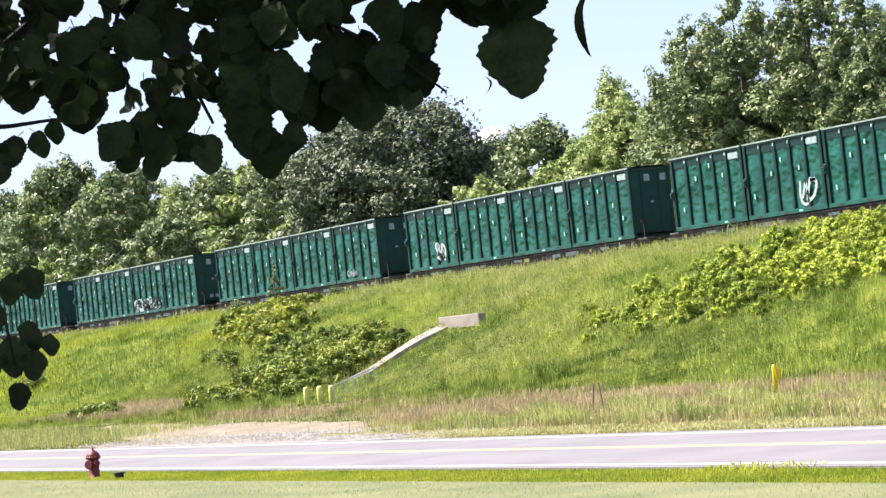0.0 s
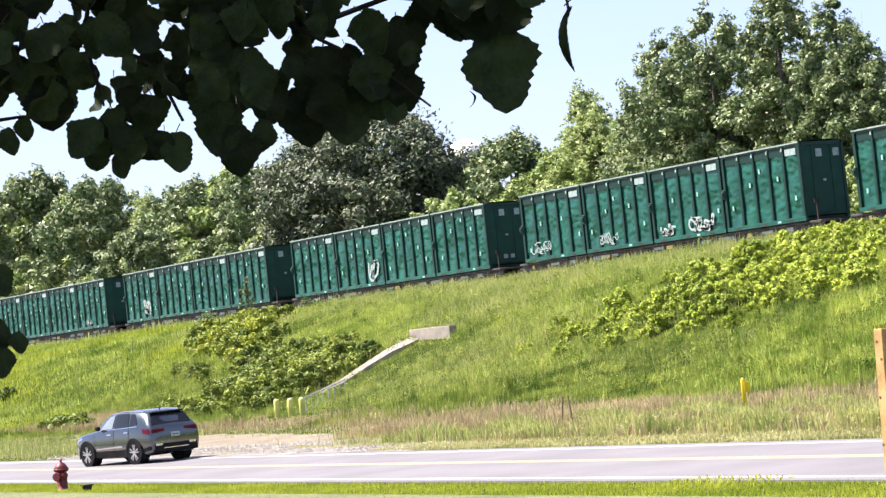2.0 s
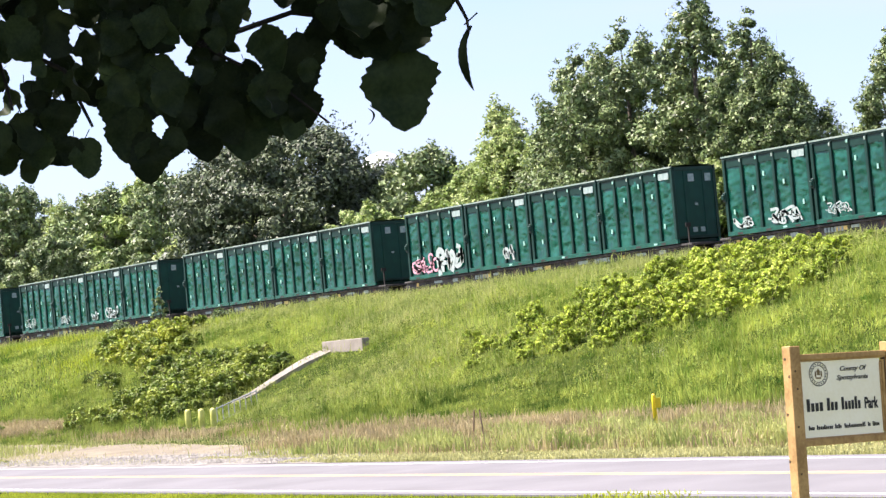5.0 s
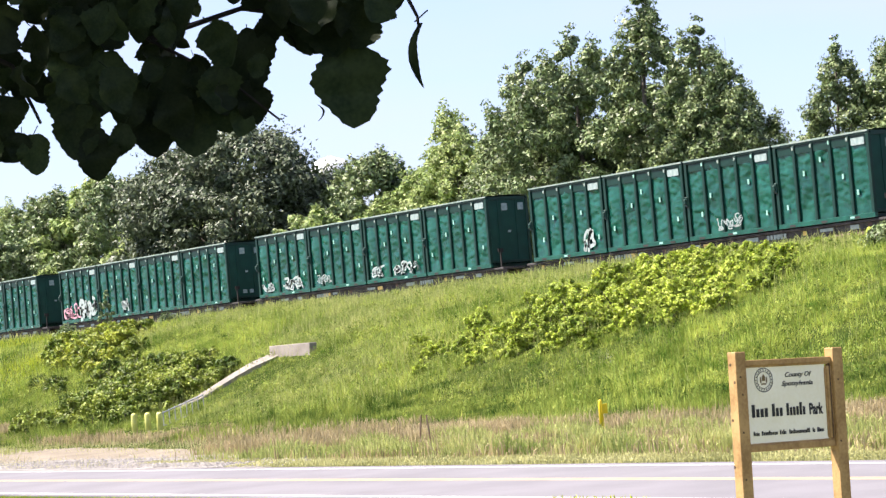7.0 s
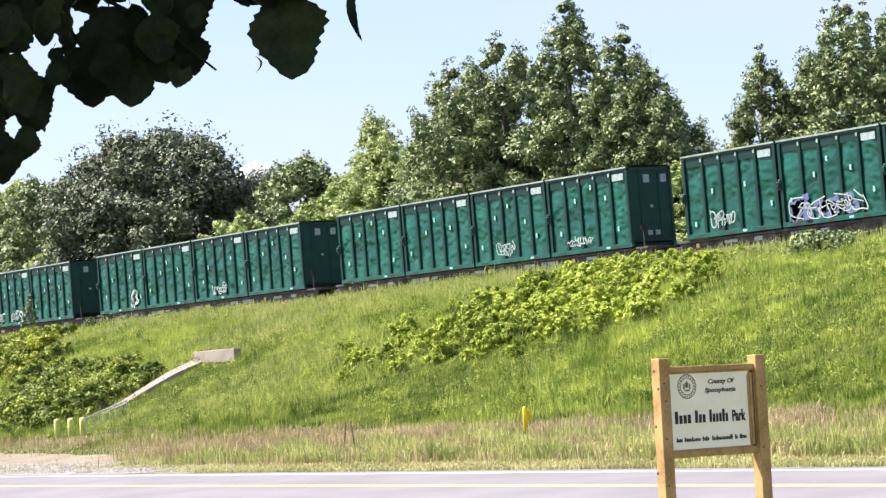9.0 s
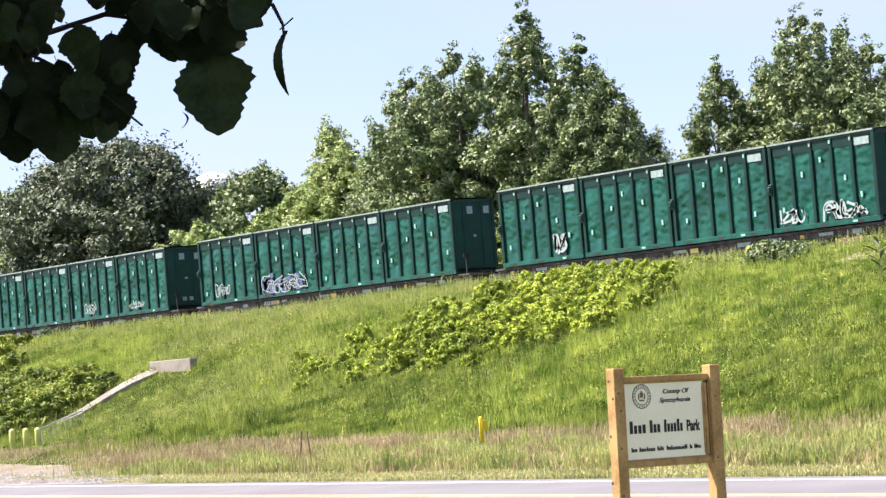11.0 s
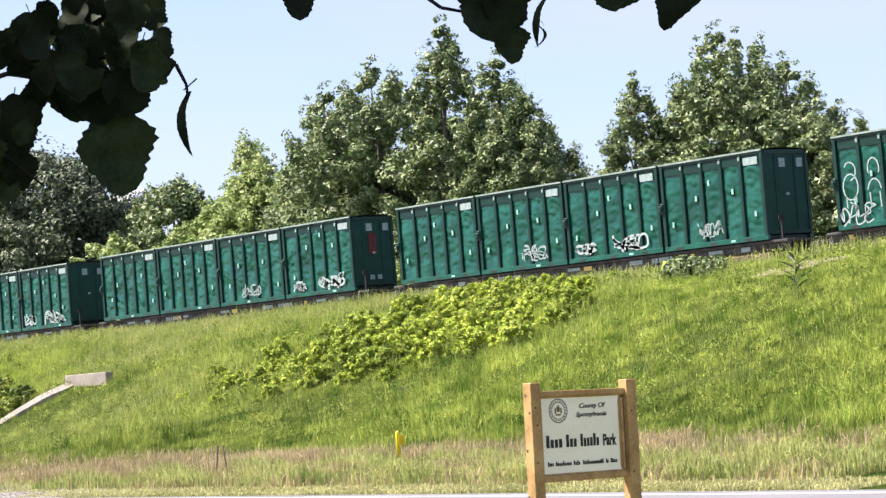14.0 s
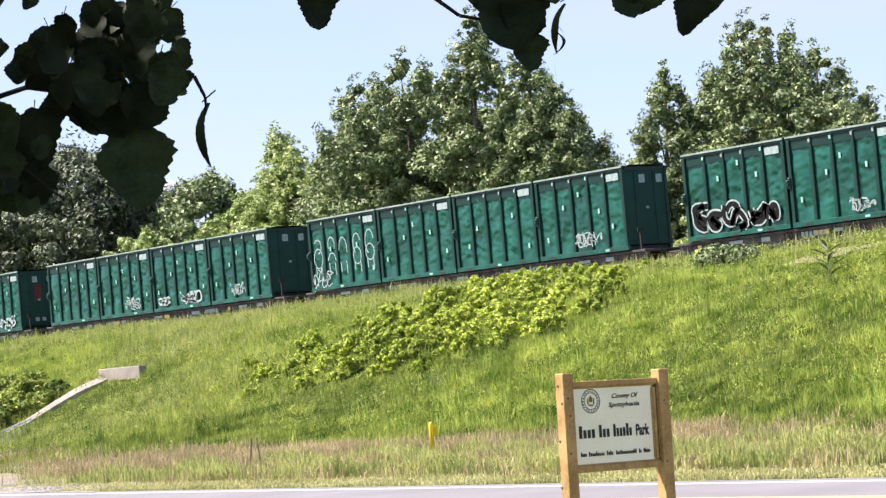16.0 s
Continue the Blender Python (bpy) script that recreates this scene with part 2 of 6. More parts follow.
def part(name, bm, material, parent=None, label="", smooth=False):
    """Links a bmesh (or a ready mesh) as one object under a thing."""
    if isinstance(bm, bmesh.types.BMesh):
        me = bpy.data.meshes.new(name)
        bmesh.ops.recalc_face_normals(bm, faces=bm.faces)
        for f in bm.faces:
            f.smooth = smooth
        bm.to_mesh(me)
        bm.free()
        me.materials.append(material)
    else:
        me = bm
    ob = new(name, me)
    ob.parent = parent
    return tagged(ob, label) if label else ob


def empty(name, m, label, category, group="", kind=""):
    ob = new(name)
    ob.empty_display_size = 0.1
    ob.matrix_world = m
    return tagged(ob, label, category, group, kind)


def box(bm, x0, x1, y0, y1, z0, z1, bevel=0.0, m=None):
    r = bmesh.ops.create_cube(bm, size=1)
    mm = Matrix.Translation(((x0 + x1) / 2, (y0 + y1) / 2, (z0 + z1) / 2)) @ Matrix.Diagonal((x1 - x0, y1 - y0, z1 - z0, 1))
    bmesh.ops.transform(bm, matrix=(m @ mm) if m else mm, verts=r["verts"])
    if bevel:
        es = list({e for v in r["verts"] for e in v.link_edges})
        bmesh.ops.bevel(bm, geom=es, offset=bevel, segments=1, affect="EDGES")
    return bm


def boxes(*items, bevel=0.0):
    bm = bmesh.new()
    for it in items:
        box(bm, *it, bevel=bevel)
    return bm


def cyl(bm, a, b, r0, r1=None, seg=12):
    a, b = Vector(a), Vector(b)
    d = b - a
    m = Matrix.Translation((a + b) / 2) @ d.to_track_quat("Z", "Y").to_matrix().to_4x4()
    bmesh.ops.create_cone(bm, cap_ends=True, segments=seg, radius1=r0, radius2=r0 if r1 is None else r1, depth=d.length, matrix=m)
    return bm


def lathe(profile, seg=20, axis="Z"):
    """A body of revolution from (radius, height) pairs."""
    bm = bmesh.new()
    rings = []
    for r, z in profile:
        rings.append([bm.verts.new((r * math.cos(a), r * math.sin(a), z)) for a in [2 * math.pi * i / seg for i in range(seg)]])
    for a, b in zip(rings, rings[1:]):
        for i in range(seg):
            bm.faces.new((a[i], a[(i + 1) % seg], b[(i + 1) % seg], b[i]))
    bm.faces.new(rings[0][::-1])
    bm.faces.new(rings[-1])
    return bm


rng = np.random.default_rng(11)

# ---- ground
GY = [-3000, -40, 0, 20, 21, 28, 34, 40, 43, 46.5, 50, 55, 60, 66, 77, 90, 130, 3000]
GZ = [1.2, 1.2, 0.8, 0.02, -0.03, -0.03, 0.05, 0.2, 0.5, 1.25, 2.7, 4.22, 5.02, 5.0, 4.75, 3.5, 3.5, 3.5]


def gz(x, y):
    """Height of the ground: lawn, road, verge, railway bank, land behind it."""
    x, y = np.asarray(x, float), np.asarray(y, float)
    wob = np.sin(x * 0.21 + y * 0.1) * 0.09 + np.sin(x * 0.57 - y * 0.33) * 0.05
    k = np.clip((y - 33) / 8, 0, 1) * np.clip((64 - y) / 5, 0, 1)
    return np.interp(y, GY, GZ) + wob * k


def sheet(name, xs, ys, material, lift=0.0, smooth=True):
    X, Y = np.meshgrid(xs, ys)
    v = np.stack([X, Y, gz(X, Y) + lift], -1).reshape(-1, 3)
    nx, ny = len(xs), len(ys)
    i = np.arange((nx - 1) * (ny - 1))
    a = i // (nx - 1) * nx + i % (nx - 1)
    return mesh_np(name, v, np.stack([a, a + 1, a + nx + 1, a + nx], 1), material, smooth)


gx = np.concatenate([[-3000, -1500, -700, -400, -300], np.arange(-260, 60, 2.0), [80, 150, 300, 700, 1500, 3000]])
gy = np.concatenate([[-3000, -1000, -300, -100, -40, -20, -10], np.arange(-5, 20, 2.5), np.arange(20, 80, 1.0), [82, 86, 90, 100, 115, 130, 200, 400, 1000, 3000]])
tagged(new("ground", sheet("ground", gx, gy, M["soil"])), "rough grassy ground with a railway bank", "ground", kind="structure")
lawn_x = np.concatenate([[-400, -200], np.arange(-120, 40, 4.0), [80, 200]])
tagged(new("lawn", sheet("lawn", lawn_x, np.array([-40, -20, -8, -2, 0, 2, 6, 10, 14, 17, 18.7]), M["lawn"], 0.02)),
       "dull green mown lawn beside the road", "lawn", kind="structure")

# ---- road
part("road", boxes((-1500, 1500, 21.35, 27.75, -0.3, 0.0)), M["asphalt"])
tagged(bpy.data.objects["road"], "pale grey worn asphalt two-lane road", "road", kind="structure")
for nm, y0, y1, mt, lab in (("edge_line", 21.7, 21.83, "white_line", "white edge line painted on the road"), ("edge_line", 27.15, 27.28, "white_line", "white edge line painted on the road"),
                            ("centre_line", 24.52, 24.62, "yellow_line", "yellow centre line painted on the road"), ("centre_line", 24.74, 24.84, "yellow_line", "yellow centre line painted on the road")):
    tagged(part(nm, boxes((-1500, 1500, y0, y1, -0.01, 0.005)), M[mt]), lab, "road marking", kind="structure")


def patch(name, outline, material, lift, label, category):
    """A flat irregular patch of ground."""
    bm = bmesh.new()
    vs = []
    for i, (x, y) in enumerate(outline):
        x2, y2 = outline[(i + 1) % len(outline)]
        for k in range(8):
            f = k / 8
            px, py = x + (x2 - x) * f + random.uniform(-0.5, 0.5), y + (y2 - y) * f + random.uniform(-0.25, 0.25)
            vs.append(bm.verts.new((px, py, float(gz(px, py)) + lift)))
    bm.faces.new(vs)
    bmesh.ops.triangulate(bm, faces=bm.faces)
    return tagged(part(name, bm, material), label, category, kind="structure")


patch("sand_track", [(-52, 28.5), (-56, 30.4), (-63, 33.0), (-73, 34.6), (-84, 35.8), (-94, 37.6), (-97, 37.2), (-88, 34.4), (-79, 31.2), (-72, 29.0)], M["sand"], 0.02, "pale sandy track beside the road", "track")
patch("gravel_apron", [(-74, 27.6), (-50, 27.6), (-53, 28.5), (-59, 30.0), (-65, 31.0), (-72, 29.8)], M["gravel"], 0.036, "white gravel apron at the road edge", "gravel")


def scatter_stones(n, fx, fy, size, name, material, label, category):
    x, y = fx(n), fy(n)
    s = rng.uniform(*size, n)
    base = np.array([[1, 0, 0], [-0.4, 0.9, 0], [-0.5, -0.8, 0], [0.1, 0.1, 0.5]])
    a = rng.uniform(0, 6.28, n)
    c, si = np.cos(a), np.sin(a)
    v = np.stack([base[None, :, 0] * c[:, None] - base[None, :, 1] * si[:, None], base[None, :, 0] * si[:, None] + base[None, :, 1] * c[:, None],
                  np.repeat(base[None, :, 2], n, 0)], -1) * s[:, None, None]
    v += np.stack([x, y, gz(x, y) + 0.04], -1)[:, None]
    f = (np.arange(n) * 4)[:, None, None] + np.array([[0, 1, 3], [1, 2, 3], [2, 0, 3]])[None]
    tagged(new(name, mesh_np(name, v.reshape(-1, 3), f.reshape(-1, 3), material)), label, category, kind="stuff")


scatter_stones(9000, lambda n: rng.triangular(-77, -62, -50, n), lambda n: 27.95 + np.abs(rng.normal(0, 1.1, n)), (0.02, 0.07), "gravel_stones", M["gravel"], "loose white gravel stones", "gravel")

# ---- railway
bm = bmesh.new()
prof = [(66.4, 4.7), (68.2, 5.12), (73.6, 5.12), (75.6, 4.55)]
for x in (-1200, 900):
    [bm.verts.new((x, y, z)) for y, z in prof]
bm.verts.ensure_lookup_table()
for i in range(3):
    bm.faces.new([bm.verts[k] for k in (i, i + 1, i + 5, i + 4)])
tagged(part("ballast_bed", bm, M["ballast"]), "grey-brown stone ballast under the railway track", "ballast", kind="structure")
scatter_stones(12000, lambda n: rng.uniform(-150, -40, n), lambda n: rng.uniform(66.5, 69.5, n), (0.04, 0.1), "ballast_stones", M["ballast"], "loose ballast stones", "ballast")
TRACK = 70.86
tie_v, tie_f = [], []
cube_v = np.array([[x, y, z] for x in (-0.11, 0.11) for y in (-1.3, 1.3) for z in (0.0, 0.1)])
cube_f = np.array([[0, 1, 3, 2], [4, 6, 7, 5], [0, 4, 5, 1], [2, 3, 7, 6], [1, 5, 7, 3]])
for k, x in enumerate(np.arange(-330, 120, 0.55)):
    tie_v.append(cube_v + [x, TRACK, 5.06])
    tie_f.append(cube_f + 8 * k)
tagged(new("railway_ties", mesh_np("railway_ties", np.concatenate(tie_v), np.concatenate(tie_f), M["tie"])), "weathered timber railway ties in ballast", "railway ties", kind="stuff")
for y in (TRACK - 0.75, TRACK + 0.75):
    tagged(part("rail", boxes((-1200, 900, y - 0.07, y + 0.07, 5.14, 5.16), (-1200, 900, y - 0.012, y + 0.012, 5.15, 5.28), (-1200, 900, y - 0.035, y + 0.035, 5.27, 5.31))
                , M["rail"]), "rusty steel rail on timber ties", "rail", "rails of the track", "structure")

# ---- container train
CL, CW, CH, CAR = 5.96, 2.6, 3.6, 28.02
DECK = 6.3


def dented_panel(x0, x1, y, z0, z1, seed):
    """A bulging, dented sheet between two ribs."""
    nx, nz = 9, 45
    bm = bmesh.new()
    g = []
    for j in range(nz):
        for i in range(nx):
            u, w = i / (nx - 1), j / (nz - 1)
            d = noise.noise(Vector((u * 1.1 + seed * 3.1, w * 4.5, seed * 1.7))) * 0.07
            d += 0.085 * (0.3 - abs(noise.noise(Vector((u * 1.6 + seed * 2.3, w * 13 + u * 2.2, seed)))))
            d += 0.065 * (0.3 - abs(noise.noise(Vector((u * 2.4 + seed, w * 22 - u * 3.5, seed + 4)))))
            d += 0.035 * noise.noise(Vector((u * 3 + seed, w * 26 + u * 4, seed + 9)))
            d *= math.sin(math.pi * u) ** 0.6 * min(1, 6 * min(w, 1 - w) + 0.1)
            g.append(bm.verts.new((x0 + (x1 - x0) * u, y + d - 0.02 * math.sin(math.pi * u), z0 + (z1 - z0) * w)))
    for j in range(nz - 1):
        for i in range(nx - 1):
            a = j * nx + i
            bm.faces.new((g[a], g[a + 1], g[a + nx + 1], g[a + nx]))
    return bm


def container(seed, plates):
    """A tall refuse container: sheet sides between ribs, framed ends, a cover on top."""
    r = random.Random(seed)
    th = empty("container", Matrix(), "tall green ribbed steel refuse container on a flatcar", "container", "containers of the train")
    part("floor", boxes((0.14, CL - 0.14, 0.14, CW - 0.14, 0.03, 0.16)), M["green_frame_shaded"], th)
    for y in (0.0, CW - 0.14):
        part("bottom_rail", boxes((0, CL, y, y + 0.14, 0.0, 0.2), bevel=0.01), M["green_panel"], th)
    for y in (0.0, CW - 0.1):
        part("top_rail", boxes((0, CL, y, y + 0.1, CH - 0.14, CH), bevel=0.015), M["green_frame_shaded"], th)
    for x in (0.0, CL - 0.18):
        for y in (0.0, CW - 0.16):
            part("corner_post", boxes((x, x + 0.18, y, y + 0.16, 0.2, CH - 0.14), bevel=0.012), M["green_frame_shaded"], th)
    inner = (CL - 0.32) / 5
    for k in range(5):
        a = 0.16 + inner * k
        part("side_panel", dented_panel(a + 0.08 * (k > 0), a + inner - 0.08 * (k < 4), 0.1, 0.2, CH - 0.14, seed * 7.3 + k), M["green_panel"], th, smooth=True)
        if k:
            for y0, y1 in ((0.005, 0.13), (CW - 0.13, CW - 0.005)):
                part("rib", boxes((a - 0.09, a + 0.09, y0, y1, 0.2, CH - 0.14), bevel=0.02), M["green_frame_shaded"], th)
    part("far_side", boxes((0.16, CL - 0.16, CW - 0.1, CW - 0.06, 0.2, CH - 0.14)), M["green_panel"], th)
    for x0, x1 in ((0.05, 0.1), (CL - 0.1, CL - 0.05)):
        part("end_wall", boxes((x0, x1, 0.16, CW - 0.16, 0.2, CH - 0.05)), M["green_end_shaded"], th)
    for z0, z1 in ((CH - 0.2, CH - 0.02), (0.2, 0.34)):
        part("end_beam", boxes((CL - 0.12, CL - 0.01, 0.16, CW - 0.16, z0, z1), bevel=0.012), M["green_frame_shaded"], th)
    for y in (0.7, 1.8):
        part("end_stiffener", boxes((CL - 0.06, CL - 0.02, y, y + 0.08, 0.34, CH - 0.2)), M["green_end_shaded"], th)
    for y in (0.95, 1.95):
        part("end_plate", boxes((CL - 0.03, CL - 0.006, y, y + 0.34, CH - 0.72, CH - 0.36)), M["plate_white"], th, "white plate")
    part("end_plate", boxes((CL - 0.03, CL - 0.006, 1.25, 1.42, 1.75, 1.86)), M["plate_white"], th, "white plate")
    if plates == 2:
        for y in (1.0, 1.45):
            part("end_plate", boxes((CL - 0.03, CL - 0.006, y, y + 0.26, 0.5, 0.72)), M["plate_white"], th, "white plate")
    # cover with a slightly sagging sheet and a pale edge
    bm = bmesh.new()
    n = 9
    g = [[bm.verts.new((0.02 + (CL - 0.04) * i / (n - 1), -0.02 + (CW + 0.04) * j / 4, CH + 0.015 + (0.05 if 0 < j < 4 else 0.0) + 0.02 * noise.noise(Vector((i * 0.9, j, seed))))) for j in range(5)] for i in range(n)]
    for i in range(n - 1):
        for j in range(4):
            bm.faces.new((g[i][j], g[i + 1][j], g[i + 1][j + 1], g[i][j + 1]))
    part("cover", bm, M["tarp"], th, "grey-green sheet cover")
    part("cover_hem", boxes((0.0, CL, -0.03, 0.0, CH - 0.05, CH + 0.02)), M["tarp"], th)
    # plates and reflectors on the near side
    for k in range(5):
        a = 0.16 + inner * k
        # dark strip drawn in place of the cover's shadow on each bay
        part("header_plate", boxes((a + 0.09, a + inner - 0.09, 0.055, 0.085, CH - 0.5, CH - 0.13)), M["green_frame_shaded"], th)
        if k:
            part("cover_hook", boxes((a - 0.06, a + 0.05, -0.02, 0.008, CH - 0.34, CH - 0.2), bevel=0.01), M["mint_tag" if (k + seed) % 3 == 0 else "tarp"], th, "pale cover hook")
    part("label_plate", boxes((CL - 0.16 - inner + 0.2, CL - 0.3, 0.025, 0.05, CH - 0.55, CH - 0.25)), M["plate_white"], th, "white label plate")
    for k, z in ((0, 0.75), (1, 2.05), (3, 2.0), (4, 0.8)) + (((2, 2.75),) if seed % 2 else ()):
        x = 0.16 + inner * k + r.uniform(0.3, 0.8)
        z += r.uniform(-0.3, 0.3)
        part("reflector", boxes((x, x + 0.11, 0.03, 0.06, z, z + 0.22)), M["mint_tag"], th, "small pale reflector")
    x = r.uniform(0.8, 4.5)
    part("reflector", boxes((x, x + 0.26, -0.012, 0.005, 0.05, 0.14)), M["mint_tag"], th, "small pale reflector")
    part("hinge", boxes((-0.08, 0.12, -0.06, 0.08, 1.55, 2.0), (-0.12, 0.06, -0.12, 0.05, 1.66, 1.9), bevel=0.03), M["green_frame_shaded"], th)
    for x in (0.7, 2.7, 4.7):
        part("fork_pocket", boxes((x, x + 0.36, -0.006, 0.02, 0.03, 0.12)), M["steel_dark"], th)
    return th


def stroke(bm, pts, width, y):
    """A flat sprayed line through points (x, z), standing just off the sheet."""
    prev = None
    for i, (x, z) in enumerate(pts):
        a, b = pts[max(i - 1, 0)], pts[min(i + 1, len(pts) - 1)]
        t = Vector((b[0] - a[0], b[1] - a[1]))
        t = t.normalized() if t.length else Vector((1, 0))
        n = Vector((-t.y, t.x)) * width / 2
        cur = [bm.verts.new((x + n.x, y, z + n.y)), bm.verts.new((x - n.x, y, z - n.y))]
        if prev:
            bm.faces.new((prev[0], cur[0], cur[1], prev[1]))
        prev = cur


def tag_marks(seed, x, z, w, h, count, width=0.05, fill=False, y=-0.004):
    """Sprayed marks: bent strokes over a small grid, not lettering. fill: broad strokes."""
    r = random.Random(seed)
    bm = bmesh.new()
    step = w / count
    width = step * 0.34 if fill else width
    wide = 0.42 if fill or width > 0.2 else 0.75
    for k in range(count):
        x0, lean = x + step * (k + r.uniform(-0.2, 0.2)), r.uniform(-0.25, 0.3) * h
        z0, hk = z + r.uniform(0, 0.15) * h, h * r.uniform(0.65, 1.0)
        at = lambda i, j: (x0 + step * wide * i + lean * j / 3, z0 + hk * j / 3)
        kinds = [((0, 0), (0, 3), (2, 3), (2, 2), (0, 1.5)), ((2, 3), (0.3, 3), (0, 1.5), (0.3, 0), (2, 0)), ((0, 0), (0, 3), (2, 0), (2, 3)), ((0, 0), (1, 3), (2, 0)), ((0, 3), (0, 0.4), (1, 0), (2, 0.4), (2, 3)),
                 ((2, 2.7), (1, 3), (0, 2.2), (2, 1), (1, 0), (0, 0.4)), ((1, 0), (2, 1.5), (1, 3), (0, 1.5), (1, 0)), ((0, 3), (0, 0), (2, 0), (1, 1.2)), ((0, 3), (2, 3), (0, 0), (2, 0))]
        pts = [at(i + r.uniform(-0.5, 0.5), j + r.uniform(-0.6, 0.6)) for i, j in r.choice(kinds) + r.choice(kinds)[1:3]]
        for _ in range(2):
            pts = [pts[0]] + [(a[0] * f + b[0] * (1 - f), a[1] * f + b[1] * (1 - f)) for a, b in zip(pts, pts[1:]) for f in (0.75, 0.25)] + [pts[-1]]
        stroke(bm, pts, width * r.uniform(0.8, 1.2), y)
        if not fill and r.random() < 0.5:
            stroke(bm, [at(r.uniform(-0.3, 0.6), r.uniform(0.6, 2)), at(r.uniform(1.4, 2.4), r.uniform(0.6, 2))], width * 0.8, y)
    return bm


def graffiti(th, kind, seed):
    """Sprayed paint on a container's near side."""
    r = random.Random(seed)
    if kind == "scrawl":
        part("graffiti", tag_marks(seed, r.uniform(0.5, 3.2), 0.35, r.uniform(1.1, 1.9), r.uniform(0.4, 0.65), 6, 0.05), M["spray_white"], th, "white sprayed scrawl")["kind"] = "stuff"
    elif kind == "tall":
        part("graffiti", tag_marks(seed, r.uniform(3.4, 4.2), 0.3, 0.7, 1.1, 2, 0.16), M["spray_white"], th, "tall white sprayed marks")["kind"] = "stuff"
    elif kind == "pair":
        part("graffiti", tag_marks(seed, 0.6, 0.3, 1.1, 0.5, 3, 0.1), M["spray_white"], th, "white sprayed marks")["kind"] = "stuff"
        part("graffiti", tag_marks(seed + 1, 3.0, 0.25, 1.9, 0.7, 4, 0.12), M["spray_white"], th, "white sprayed marks")["kind"] = "stuff"
    elif kind == "bubble":
        for wd, yy, mt, lab in ((0.4, 0.0, "spray_white", "thick white sprayed outlines"), (0.24, -0.01, "spray_black", "black filled sprayed shapes")):
            part("graffiti", tag_marks(seed, 0.4, 0.4, 4.9, 0.9, 6, wd, y=yy), M[mt], th, lab)["kind"] = "stuff"
    elif kind == "blue":
        part("graffiti", tag_marks(seed, 0.5, 0.2, 3.8, 0.8, 5, fill=True, y=0.0), M["spray_blue"], th, "blue filled sprayed shapes")["kind"] = "stuff"
        part("graffiti", tag_marks(seed + 2, 0.4, 0.2, 4.2, 1.0, 7, 0.05, y=-0.008), M["spray_white"], th, "white sprayed outlines")["kind"] = "stuff"
    elif kind == "pinkwhite":
        part("graffiti", tag_marks(seed, 0.3, 0.25, 2.6, 0.9, 5, 0.12), M["spray_pink"], th, "pink sprayed marks")["kind"] = "stuff"
        part("graffiti", tag_marks(seed + 2, 3.2, 0.2, 2.4, 1.3, 3, 0.3), M["spray_white"], th, "thick white sprayed marks")["kind"] = "stuff"
    elif kind == "cream":
        part("graffiti", tag_marks(seed, 0.3, 0.25, 5.0, 0.85, 6, fill=True, y=0.0), M["plate_white"], th, "cream filled sprayed letters shapes")["kind"] = "stuff"
        part("graffiti", tag_marks(seed + 2, 0.3, 0.25, 5.0, 0.85, 7, 0.07, y=-0.008), M["spray_black"], th, "black sprayed outlines")["kind"] = "stuff"
    elif kind == "numerals":
        bm = bmesh.new()
        arc = lambda cx, cz, rx, rz, a0, a1: [(cx + rx * math.cos(a0 + (a1 - a0) * i / 14), cz + rz * math.sin(a0 + (a1 - a0) * i / 14)) for i in range(15)]
        for cx, loops in ((0.8, ((0.0, 2.2, 0.3, 0.35, -1.5, 2.6), (0.0, 1.6, 0.38, 0.5, 0, 6.3))), (2.0, ((0, 2.2, 0.28, 0.4, -0.5, 3.6), (0, 1.3, 0.34, 0.5, 0.2, 2.9))),
                          (3.0, ((0, 1.9, 0.34, 0.6, -0.3, 3.2),)), (4.2, ((0, 2.1, 0.3, 0.5, 0.3, 4.2), (0, 1.5, 0.33, 0.42, 0, 6.3))), (5.3, ((0, 2.1, 0.35, 0.6, 0.2, 4.4), (0, 1.6, 0.36, 0.4, 0, 6.3)))):
            for lo in loops:
                stroke(bm, arc(cx + lo[0], *lo[1:]), 0.05, -0.004)
            stroke(bm, [(cx - 0.25, 1.3), (cx - 0.22, 0.8)], 0.05, -0.004)
            stroke(bm, [(cx + 0.25, 1.3), (cx + 0.28, 0.7)], 0.05, -0.004)
        part("graffiti", bm, M["spray_white"], th, "large white looping sprayed shapes")["kind"] = "stuff"
        part("graffiti", tag_marks(seed, 0.1, 0.1, 1.6, 0.9, 4, 0.06), M["spray_white"], th, "white sprayed scrawl")["kind"] = "stuff"


